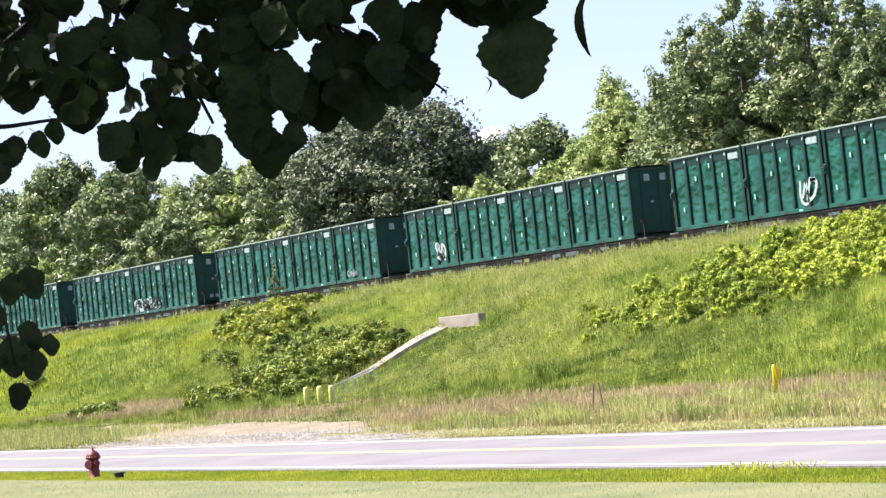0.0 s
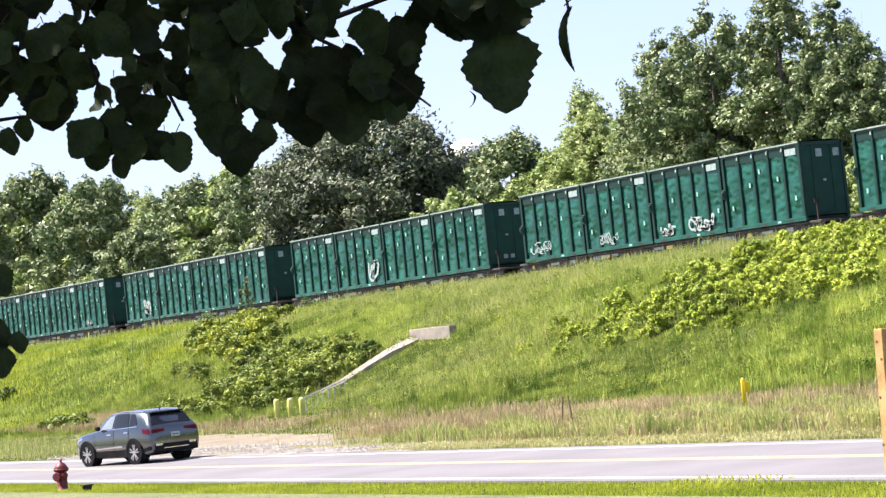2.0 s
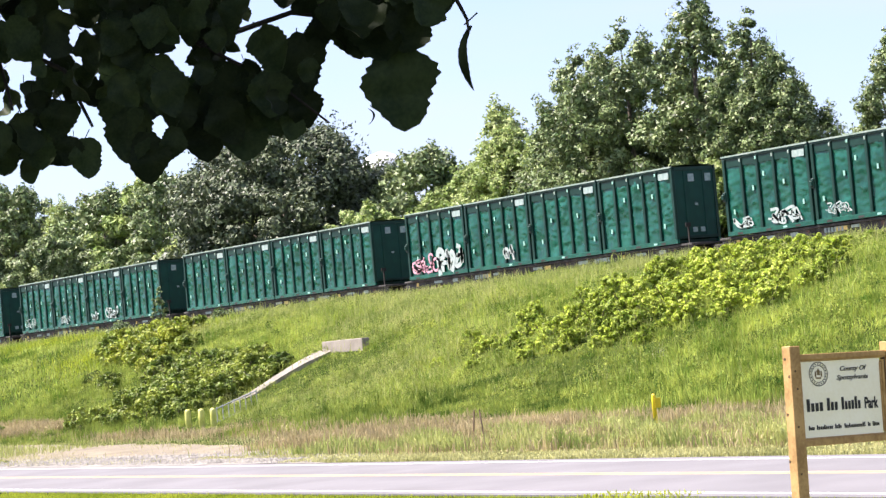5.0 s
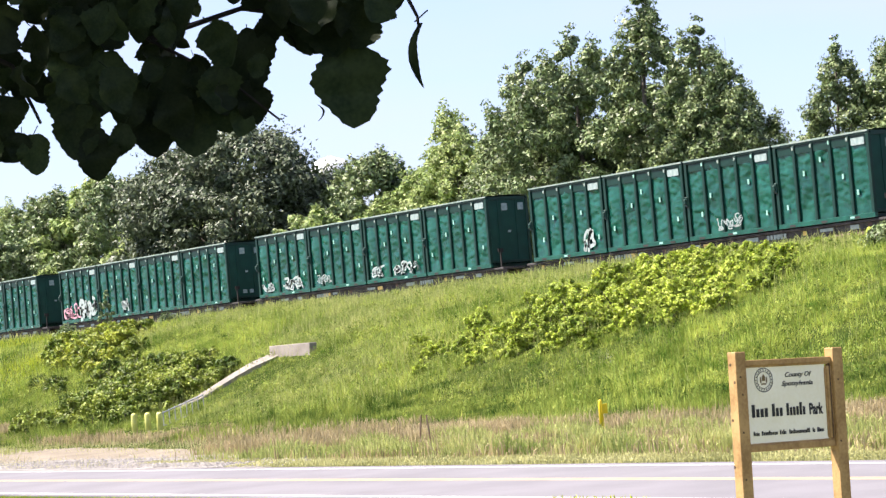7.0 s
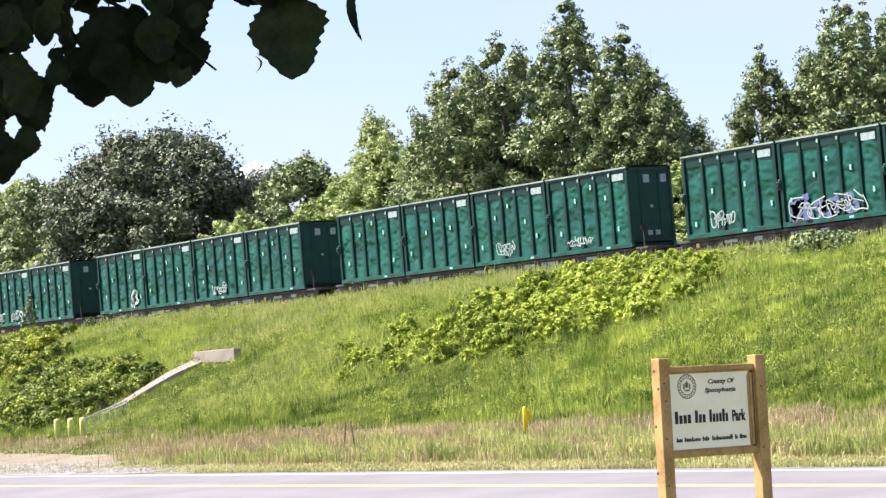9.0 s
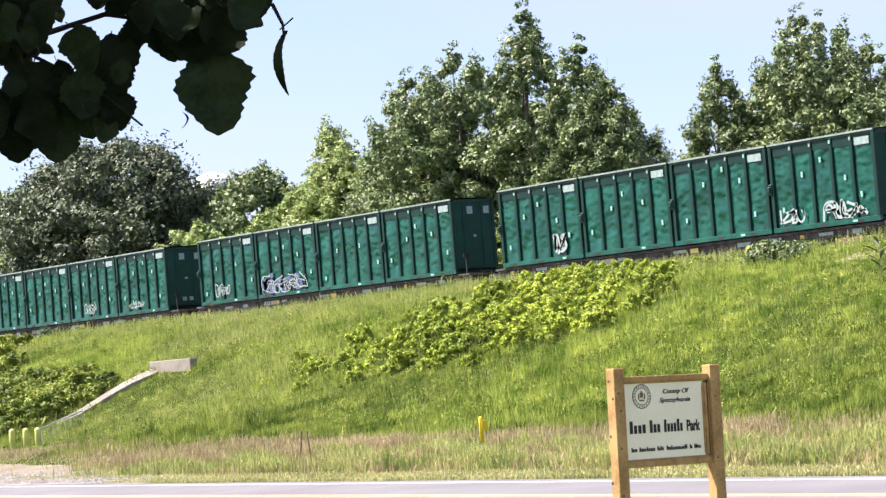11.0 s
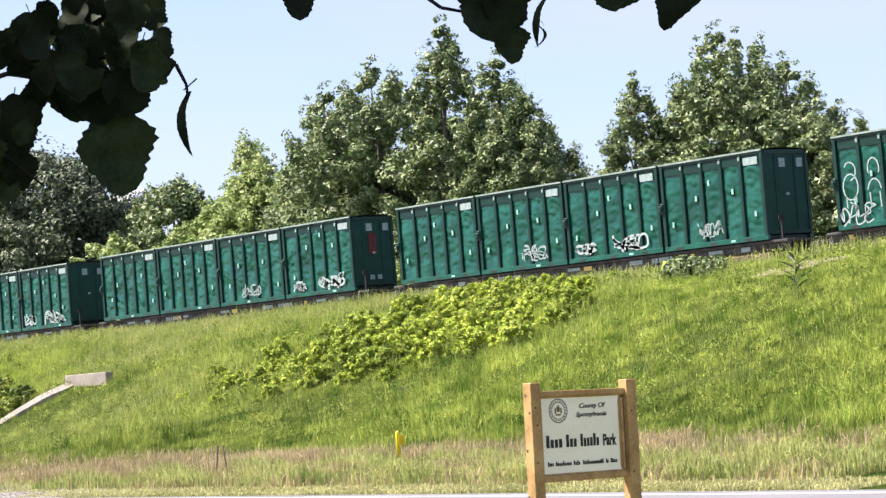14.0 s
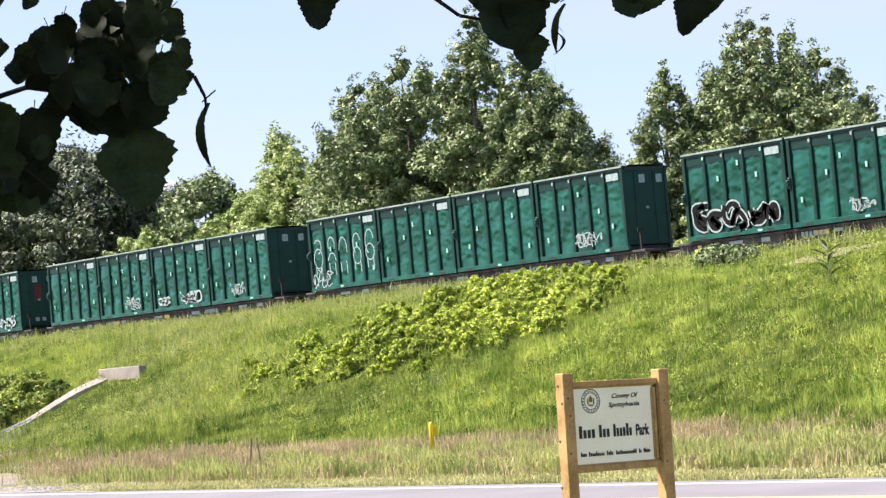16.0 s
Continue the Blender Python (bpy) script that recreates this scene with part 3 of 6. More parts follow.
def flatcar():
    """A long low flatcar with side sill, trucks and wheels; origin at its deck's front left corner."""
    th = empty("flatcar", Matrix(), "long grimy black steel railway flatcar carrying containers", "flatcar", "flatcars of the train")
    L0, L1 = -0.75, 25.2
    part("deck", boxes((L0, L1, 0.1, CW - 0.1, -0.12, -0.02), bevel=0.015), M["steel_sill"], th)
    for y in (0.24, CW - 0.34):
        part("side_sill", boxes((L0, L1, y, y + 0.1, -0.42, -0.11), (3.5, 21.0, y + 0.01, y + 0.09, -0.6, -0.41), bevel=0.012), M["steel_sill"], th)
    for k in range(16):
        x = 0.3 + k * 1.55 + (k * 7 % 5) * 0.16
        part("side_tag", boxes((x, x + 0.2 + 0.3 * (k * 5 % 3), 0.225, 0.245, -0.36 + 0.05 * (k % 2), -0.18)), M["yellow_tag" if k % 4 == 0 else "steel_rust" if k % 3 == 0 else "plate_white"], th, "small reflective tag")
    for x in (6.3, 17.2):
        part("stencil", boxes(*[(x + i * 0.22, x + i * 0.22 + 0.14, 0.22, 0.245, -0.38, -0.17) for i in range(6)]), M["plate_white"], th, "white stencilled marks")["kind"] = "stuff"
    for x in (1.6, 22.8):
        t = part("truck_frame", boxes((x - 1.35, x + 1.35, 0.22, 0.38, -0.78, -0.5), (x - 1.35, x + 1.35, CW - 0.38, CW - 0.22, -0.78, -0.5), (x - 0.3, x + 0.3, 0.3, CW - 0.3, -0.72, -0.3), bevel=0.03), M["steel_rust"], th)
        for dx in (-0.88, 0.88):
            bm = bmesh.new()
            for yy in (TRACK - 69.56 - 0.75, TRACK - 69.56 + 0.75):
                cyl(bm, (x + dx, yy - 0.06, -0.57), (x + dx, yy + 0.06, -0.57), 0.42, seg=20)
            cyl(bm, (x + dx, 0.4, -0.57), (x + dx, CW - 0.4, -0.57), 0.08)
            part("wheelset", bm, M["steel_rust"], th, smooth=False)
    for x0, x1 in ((L1, L1 + 1.05), (L0 - 1.0, L0)):
        part("coupler", boxes((x0, x1, CW / 2 - 0.12, CW / 2 + 0.12, -0.45, -0.2), bevel=0.03), M["steel_dark"], th)
    part("brake_stand", boxes((L1 - 0.5, L1 - 0.42, 0.3, 0.36, -0.02, 0.9), (L1 - 0.5, L1 - 0.46, 0.2, 0.5, 0.75, 0.95)), M["steel_dark"], th)
    return th


# sprayed marks by car and container, counted along the train
MARKS = {(-2, 2): "cream", (-1, 3): "scrawl", (0, 0): "tall", (1, 1): "tall", (2, 0): "scrawl", (2, 1): "scrawl", (2, 2): "pair", (4, 0): "pinkwhite", (4, 1): "tall",
         (5, 0): "pair", (5, 1): "scrawl", (5, 2): "pair", (6, 0): "tall", (6, 2): "scrawl", (7, 2): "scrawl", (7, 3): "scrawl", (8, 1): "blue", (8, 0): "scrawl",
         (9, 0): "tall", (9, 3): "pair", (10, 2): "scrawl", (10, 3): "pair", (11, 1): "scrawl", (11, 2): "pair", (11, 3): "scrawl", (12, 0): "numerals", (12, 3): "scrawl",
         (13, 0): "bubble", (13, 1): "scrawl"}
CARS = range(-4, 17)
base_boxes = [container(s, s % 3) for s in range(6)]
base_car = flatcar()
train = []
used = set()
marked = []
for c in CARS:
    ob = base_car if c == -4 else copy_thing(base_car, Matrix())
    train.append((ob, c * CAR, 0.0))
    for k in range(4):
        s = (c * 5 + k * 7 + c * k) % 6
        if s in used:
            ob = copy_thing(base_boxes[s], Matrix())
        else:
            ob = base_boxes[s]
            used.add(s)
        train.append((ob, c * CAR + k * 6.1, 0.02))
        if (c, k) in MARKS:
            marked.append((ob, MARKS[(c, k)], 100 + c * 4 + k))
for ob, kind, seed in marked:
    if seed == 143:
        part("red_stripe", boxes((CL - 0.045, CL - 0.012, 1.05, 1.5, 1.75, 2.75)), M["red_mark"], ob, "faded red mark")
    graffiti(ob, kind, seed)
    ob["label"] = "tall green ribbed refuse container with sprayed graffiti"
TRAIN_ROWS = [(0.0, 0.035), (1.5, 0.013), (3.5, -0.013), (5.2, -0.028), (7.0, -0.04), (9.0, -0.04), (10.7, -0.02), (12.5, 0.005), (14.5, 0.011), (16.0, 0.028)]


def train_x(t, dev):
    """Where the first car's front left corner is along the track."""
    return 11.30 - 5 * CAR - 19.41 * t + CAR * dev


# ---- concrete culvert, chute, fence and bollards on the bank
culvert = empty("culvert_headwall", pose(-89.9, 50.0, 2.1), "pale concrete culvert headwall set in the grassy bank", "culvert")
part("headwall", boxes((0, 3.4, 0, 0.35, 0, 1.06), bevel=0.02), M["concrete"], culvert)
part("wing_wall", boxes((-0.3, 0.0, -0.4, 0.35, -0.2, 0.62), bevel=0.02), M["concrete"], culvert)
chute = empty("drain_chute", pose(-90.0, 50.0, 2.78), "narrow pale concrete drain edge running down the bank", "drain")
bm = bmesh.new()
steps = [(0.5, 0.0, 0.04, 0.7), (0.42, -1.2, -0.36, 0.48), (0.35, -2.2, -0.8, 0.34), (0.3, -3.6, -1.46, 0.26), (0.25, -5.2, -2.0, 0.22)]
ring = []
for x, y, z, w in steps:
    ring.append([bm.verts.new(p) for p in ((x - w / 2, y, z - 0.5), (x + w / 2, y, z - 0.5), (x + w / 2, y, z - 0.08), (x - w / 2, y, z + 0.04))])
for a, b in zip(ring, ring[1:]):
    for i in range(4):
        bm.faces.new((a[i], a[(i + 1) % 4], b[(i + 1) % 4], b[i]))
bm.faces.new(ring[0]), bm.faces.new(ring[-1][::-1])
part("edge_beam", bm, M["concrete"], chute)
fence = empty("guard_fence", pose(-87.2, 45.3, 0.75), "grey galvanised guard fence beside the drain", "fence")
for k in range(9):
    part("picket", boxes((0.32 * k - 0.015, 0.32 * k + 0.015, -0.42 * k - 0.015, -0.42 * k + 0.015, -0.06 * k - 0.6, 0.7 - 0.07 * k)), M["galv"], fence)
bm = bmesh.new()
cyl(bm, (0, 0, 0.65), (2.6, -3.36, 0.08), 0.025), cyl(bm, (0, 0, 0.1), (2.6, -3.36, -0.42), 0.02)
part("fence_rail", bm, M["galv"], fence)


def bollard():
    th = empty("bollard", Matrix(), "pale yellow painted steel bollard standing in grass", "bollard", "bollards by the drain")
    part("post", lathe([(0.115, -0.3), (0.115, 0.82), (0.108, 0.86), (0.085, 0.9), (0.04, 0.925), (0.005, 0.93)], 18), M["bollard"], th, smooth=True)
    part("base_collar", lathe([(0.2, -0.2), (0.2, 0.02), (0.18, 0.04), (0.12, 0.05)], 18), M["concrete"], th)
    return th


b = bollard()
spots = [(-84.74, 41.0), (-83.57, 41.0), (-82.57, 41.0)]
b.matrix_world = pose(*spots[0], 0.05)
for x, y in spots[1:]:
    copy_thing(b, pose(x, y, 0.05))

mk = empty("pipeline_marker", pose(-47.6, 35.5, -0.05), "yellow plastic utility marker post in tall grass", "marker post")
part("post", lathe([(0.055, 0), (0.055, 0.82), (0.05, 0.88), (0.03, 0.92), (0.004, 0.93)], 14), M["marker"], mk, smooth=True)
part("sign_plate", boxes((0.06, 0.075, -0.02, 0.15, 0.58, 0.82), bevel=0.004), M["marker"], mk, "small yellow plate")

# two leaning stakes in the weeds
st = empty("wooden_stakes", pose(-50.6, 32.2, 0.0), "two leaning brown wooden stakes in dry weeds", "stakes")
bm = bmesh.new()
cyl(bm, (-0.15, 0, -0.1), (0.06, 0, 0.85), 0.022, seg=6)
part("stake", bm, M["rail"], st)
bm = bmesh.new()
cyl(bm, (0.28, 0.1, -0.1), (0.14, 0.1, 0.85), 0.02, seg=6)
part("stake", bm, M["rail"], st)


# ---- grass and weeds
def leaf_cloud(centres, radii, per, size, flat=0.8, up=0.35, single=False, loose=0.6):
    """Folded leaf sprays round the clump centres. Returns verts and faces."""
    n = len(centres) * per
    c = np.repeat(centres, per, 0)
    r = np.repeat(radii, per)
    d = rng.normal(size=(n, 3))
    d /= np.linalg.norm(d, axis=1)[:, None]
    p = c + d * (r * rng.uniform(0.35, 1.05, n) ** 0.6)[:, None] * [1, 1, flat]
    nrm = d * 0.8 + rng.normal(size=(n, 3)) * loose + [0, 0, up]
    nrm /= np.linalg.norm(nrm, axis=1)[:, None]
    t = np.cross(nrm, rng.normal(size=(n, 3)))
    t /= np.linalg.norm(t, axis=1)[:, None] + 1e-9
    b = np.cross(nrm, t)
    s = rng.uniform(*size, n)[:, None]
    if single:
        v = np.stack([p - t * s * 0.8 - b * s * 0.45, p + t * s, p - t * s * 0.5 + b * s * 0.6], 1).reshape(-1, 3)
        return v, np.arange(n * 3).reshape(-1, 3)
    v = np.stack([p - t * s, p - b * s * 0.5 + nrm * s * 0.12, p + t * s, p + b * s * 0.5 + nrm * s * 0.12], 1).reshape(-1, 3)
    i = np.arange(n)[:, None, None] * 4
    return v, (i + np.array([[0, 1, 2], [0, 2, 3]])[None]).reshape(-1, 3)


def blades(x, y, h, w, lean=0.35, z=None, single=False):
    """One bent blade at each place; single: one straight triangle."""
    n = len(x)
    z = gz(x, y) if z is None else z
    a, l = rng.uniform(0, 6.283, n), rng.normal(0, lean, n)
    b = rng.uniform(0, 6.283, n)
    dx, dy = np.cos(a) * w / 2, np.sin(a) * w / 2
    lx, ly = np.cos(b) * l * h, np.sin(b) * l * h
    p0 = np.stack([x - dx, y - dy, z - 0.05], -1)
    p1 = np.stack([x + dx, y + dy, z - 0.05], -1)
    p2 = np.stack([x + lx * 0.35 - dx * 0.8, y + ly * 0.35 - dy * 0.8, z + h * 0.6], -1)
    p3 = np.stack([x + lx * 0.35 + dx * 0.8, y + ly * 0.35 + dy * 0.8, z + h * 0.6], -1)
    p4 = np.stack([x + lx, y + ly, z + h * np.clip(1 - np.abs(l) * 0.4, 0.4, 1)], -1)
    if single:
        return np.stack([p0, p1, p4], 1).reshape(-1, 3), np.arange(n * 3).reshape(-1, 3)
    v = np.stack([p0, p1, p2, p3, p4], 1).reshape(-1, 3)
    f = (np.arange(n)[:, None, None] * 5 + np.array([[0, 1, 3], [0, 3, 2], [2, 3, 4]])[None]).reshape(-1, 3)
    return v, f


def grass(name, x, y, h, w, material, label, lean=0.35, single=False):
    v, f = blades(x, y, h, w, lean, single=single)
    return tagged(new(name, mesh_np(name, v, f, material)), label, "grass", kind="stuff")


def field(n, x0, x1, y0, y1, clump=0.0):
    """Places over a stretch, denser in patches."""
    x, y = rng.uniform(x0, x1, n), rng.uniform(y0, y1, n)
    if clump:
        v = np.sin(x * 0.9 + np.sin(y * 0.7) * 2) + np.sin(y * 1.3 + np.sin(x * 0.5) * 2) + np.sin(x * 2.7 + y * 1.9)
        keep = v > rng.uniform(-3, 3 * clump, n)
        x, y = x[keep], y[keep]
    return x, y


# blades gather in tufts, lighter and darker by turns, short and leaning every way
def tone_at(x, y):
    """Slow and quick drifts of green over the bank."""
    return np.sin(x * 0.33 + 1.7 * np.sin(y * 0.31)) * 0.5 + np.sin(x * 0.9 - y * 0.7 + 2 * np.sin(y * 0.5)) * 0.45 + np.sin(x * 2.1 + y * 2.6 + np.sin(x * 1.3)) * 0.4


tx, ty = field(9500, -114, -30, 36.5, 62)
pick = rng.integers(0, len(tx), 400000)
off = rng.normal(0, 0.15, (len(pick), 2))
x, y = tx[pick] + off[:, 0], ty[pick] + off[:, 1]
tone = (rng.normal(0, 0.7, len(tx)) + tone_at(tx, ty))[pick]
crest = np.exp(-(off ** 2).sum(1) / 0.045) * rng.uniform(0.6, 1.35, len(tx))[pick]
more = field(290000, -114, -30, 36.5, 62)
x, y, tone, crest = np.append(x, more[0]), np.append(y, more[1]), np.append(tone, rng.normal(-0.6, 0.8, len(more[0]))), np.append(crest, np.full(len(more[0]), 0.3))
tall = (0.35 + crest) * (0.4 + 0.13 * np.sin(x * 0.35 + y * 0.2) + 0.09 * np.sin(x * 1.1 - y * 0.8))
near_drain = (x > -91) & (x < -86.5) & (y > 44.5) & (y < 50.2)
bare = (x > -56.4) & (x < -52.8) & (y > 55.2) & (y < 60)
by_posts = (x > -88) & (x < -74) & (y < 42.5)
size = tall * np.where(near_drain, 0.6, 1.0) * np.where(bare, 0.6, 1.0) * np.where(by_posts, 0.3, 1.0) * np.interp(y, [36, 40, 56, 62], [0.7, 1.1, 1, 0.6]) * rng.uniform(0.45, 1.0, len(x)) * (1 + 0.2 * tone.clip(-1.5, 1.5))
level = y + 2.5 * np.sin(x * 0.3) + 3.4 * tone + rng.normal(0, 1.0, len(x)) + np.interp(x, [-114, -60, -50, -30], [0, 0, 1.5, 1.5])
dusty = (rng.uniform(0, 1, len(x)) < 0.8 * np.exp(-((x + 80.5) / 6.5) ** 2 - ((y - 46.5) / 4.5) ** 2) + np.interp(y, [53, 58, 61], [0, 0.4, 0.65]) * (x < -62))
for pick, mt, lab in ((dusty, "grass_grey", "dusty grey-green grass on the railway bank"), ((level < 46) & ~dusty, "grass_deep", "tall deep green grass on the railway bank"), ((level >= 46) & ~dusty, "grass", "tall green grass on the railway bank")):
    grass("bank_grass", x[pick], y[pick], size[pick], rng.uniform(0.02, 0.05, pick.sum()), M[mt], lab, 0.75, True)


def leafy_weeds(n, x0, x1, y0, y1, per, reach, leaf, material, label):
    """Low broad-leaved weeds, many small leaves round each place."""
    x, y = field(n, x0, x1, y0, y1)
    keep = tone_at(x, y) + rng.normal(0, 0.6, n) > 0.1
    x, y = x[keep], y[keep]
    hgt = rng.uniform(0.1, 0.3, len(x))
    v, f = leaf_cloud(np.stack([x, y, gz(x, y) + hgt], -1), rng.uniform(*reach, len(x)), per, leaf, 0.9, 0.0, True, 1.6)
    tagged(new("bank_weeds", mesh_np("bank_weeds", v, f, material)), label, "weeds", kind="stuff")


leafy_weeds(6000, -112, -30, 42, 62, 30, (0.15, 0.34), (0.03, 0.06), M["grass_deep"], "low leafy green weeds among the grass")
x, y = field(110000, -200, -112, 36, 62)
sunny = np.sin(x * 0.21 + 1.5 * np.sin(y * 0.5)) + rng.normal(0, 0.8, len(x)) > 0.5
for pick, mt in ((sunny, "grass_lime"), (~sunny, "grass")):
    grass("bank_grass", x[pick], y[pick], 0.36 * rng.uniform(0.5, 1.2, pick.sum()), rng.uniform(0.04, 0.09, pick.sum()), M[mt], "tall green grass on the railway bank", 0.7, True)
x, y = field(12000, -130, -36, 44, 61, 0.3)
grass("bank_seed_grass", x, y, rng.uniform(0.45, 0.8, len(x)), rng.uniform(0.008, 0.014, len(x)), M["grass_grey"], "grey-green seeding grass on the bank", 0.25)
x, y = field(60000, -112, -66, 50, 62.5, 0.2)
keep = y > 55 + 4.5 * np.sin(x * 0.23) + rng.normal(0, 1.8, len(x))
x, y = x[keep], y[keep]
grass("bank_weeds", x, y, rng.uniform(0.2, 0.6, len(x)) * (1 + 0.4 * np.sin(x * 1.9) * np.sin(y * 2.3)), rng.uniform(0.03, 0.06, len(x)), M["grass_grey"], "pale grey-green weeds high on the bank", 0.6, True)
x, y = field(26000, -190, -30, 60, 66.3)
grass("crest_weeds", x, y, rng.uniform(0.15, 0.5, len(x)) * (1 + 0.9 * np.sin(x * 0.9) * np.sin(x * 0.37 + 1)), rng.uniform(0.02, 0.05, len(x)), M["grass_grey"], "ragged weeds along the track")
# dry strip at the foot of the bank
x, y = field(95000, -135, -28, 29.2, 39.5, 0.4)
keep = ~((x < -52 + rng.normal(0, 2.5, len(x))) & (y < 33.4 + (-52 - x) * 0.12 + rng.normal(0, 0.5, len(x))))
x, y = x[keep], y[keep]
grass("dry_grass", x, y, np.where((x > -50.5) & (x < -43) & (y > 32.3) & (y < 37), 0.35, 1.0) * rng.uniform(0.08, 0.5, len(x)) * (0.75 + 0.4 * np.sin(x * 1.7) * np.sin(y * 1.3 + x * 0.4)), rng.uniform(0.015, 0.035, len(x)), M["grass_dry"], "dry straw-coloured grass at the foot of the bank", 0.4)
x, y = field(26000, -62, -36, 31.5, 37.5, 0.4)
keep = ~((x > -50.5) & (x < -43) & (y > 32.3) & (y < 36))
x, y = x[keep], y[keep]
grass("dry_red_grass", x, y, rng.uniform(0.25, 0.5, len(x)), rng.uniform(0.015, 0.03, len(x)), M["grass_red"], "reddish dry grass at the foot of the bank", 0.4)
x, y = field(9000, -112, -96, 38.5, 42.5)
grass("dry_red_grass", x, y, rng.uniform(0.25, 0.55, len(x)), rng.uniform(0.02, 0.04, len(x)), M["grass_red"], "reddish dry grass at the foot of the bank", 0.4)
x, y = field(80000, -62, -28, 29.6, 34.5, 0.6)
keep = x > -55 + (y - 31) * 0.8 + rng.normal(0, 2.0, len(x))
x, y = x[keep], y[keep]
grass("roadside_weeds", x, y, rng.uniform(0.12, 0.55, len(x)) * (0.75 + 0.6 * np.sin(x * 2.3 + y) * np.sin(x * 0.9 - y * 1.7)), rng.uniform(0.014, 0.03, len(x)), M["grass_grey"], "grey-green weeds beside the road", 0.5)
x, y = field(16000, -130, -78, 28.4, 35, 0.8)
grass("roadside_weeds", x, y, rng.uniform(0.12, 0.4, len(x)), rng.uniform(0.015, 0.03, len(x)), M["grass_grey"], "grey-green weeds beside the road", 0.3)
x, y = field(34000, -60, -26, 27.9, 29.6)
keep = (x > -53) | (y > 29.0)
grass("verge_grass", x[keep], y[keep], rng.uniform(0.04, 0.12, keep.sum()), rng.uniform(0.015, 0.03, keep.sum()), M["grass_pale"], "short yellowed verge grass", 0.6)
x, y = field(60000, -130, -50, 27.9, 38, 0.1)
mid = np.interp(x, [-97, -84, -73, -63, -52], [37.3, 35.0, 32.4, 30.8, 28.4])
keep = np.abs(y - mid) > np.interp(x, [-97, -84, -72, -60], [0.4, 0.9, 1.9, 1.8]) + rng.normal(0, 0.8, len(x))
x, y = x[keep], y[keep]
grass("verge_grass", x, y, rng.uniform(0.05, 0.2, len(x)), rng.uniform(0.015, 0.035, len(x)), M["grass_pale"], "short yellowed verge grass", 0.6, True)
# bright strip between road and lawn, and the lawn's own short blades
x, y = field(70000, -75, -18, 18.6, 21.25)
grass("verge_grass", x, y, rng.uniform(0.03, 0.09, len(x)), rng.uniform(0.012, 0.03, len(x)), M["grass_lime"], "bright green grass along the road edge", 0.6, True)
x, y = field(90000, -60, -20, 13.5, 18.8)
grass("lawn_grass", x, y, rng.uniform(0.02, 0.07, len(x)), rng.uniform(0.01, 0.025, len(x)), M["grass_grey"], "short dull lawn grass", 0.8, True)
x, y = field(300, -30.5, -28, 21.0, 21.75)
grass("verge_tuft", x, y, rng.uniform(0.05, 0.12, len(x)), rng.uniform(0.015, 0.03, len(x)), M["grass_lime"], "tuft of bright grass over the road edge", 0.6)
# a bleached dead tuft
x, y = rng.normal(-62.5, 0.1, 14), rng.normal(47.0, 0.1, 14)
grass("dead_tuft", x, y, rng.uniform(0.5, 0.8, 14), rng.uniform(0.004, 0.008, 14), M["straw"], "bleached dead grass tuft on the bank", 0.3)


# ---- leaves, bushes and trees
def limb_mesh(height, radius, tips, seed):
    """A tapered, slightly crooked trunk and limbs that reach towards tips."""
    r = random.Random(seed)
    bm = bmesh.new()

    def tube(pts, r0, r1, seg=7):
        rings = []
        for i, p in enumerate(pts):
            rad = r0 + (r1 - r0) * i / (len(pts) - 1)
            rings.append([bm.verts.new((p[0] + rad * math.cos(a), p[1] + rad * math.sin(a), p[2])) for a in [6.283 * k / seg for k in range(seg)]])
        for a, b in zip(rings, rings[1:]):
            for k in range(seg):
                bm.faces.new((a[k], a[(k + 1) % seg], b[(k + 1) % seg], b[k]))

    spine = [(r.uniform(-0.2, 0.2) * (k > 0), r.uniform(-0.2, 0.2) * (k > 0), -0.4 + height * 0.92 * k / 7) for k in range(8)]
    tube(spine, radius, radius * 0.15)
    for t in tips:
        k = min(6, max(2, int(7 * (t[2] / height) * 0.75)))
        s = spine[k]
        mid = ((s[0] + t[0]) / 2, (s[1] + t[1]) / 2, (s[2] * 0.45 + t[2] * 0.55) - 0.2)
        tube([s, mid, tuple(t)], radius * 0.28, radius * 0.05, 5)
    return bm


# half-width of a crown at shares of its height
CROWNS = dict(
    round=[(0, 0.55), (0.2, 0.9), (0.45, 1.0), (0.7, 0.86), (0.88, 0.55), (1, 0.2)],
    dome=[(0, 0.8), (0.3, 0.97), (0.58, 1.0), (0.76, 0.86), (0.9, 0.62), (1, 0.34)],
    tall=[(0, 0.6), (0.25, 0.95), (0.5, 1.0), (0.72, 0.84), (0.9, 0.5), (1, 0.14)],
    spire=[(0, 0.8), (0.25, 1.0), (0.5, 0.86), (0.72, 0.6), (0.9, 0.32), (1, 0.06)],
    cone=[(0, 1.0), (0.35, 0.86), (0.62, 0.6), (0.85, 0.28), (1, 0.04)],
)


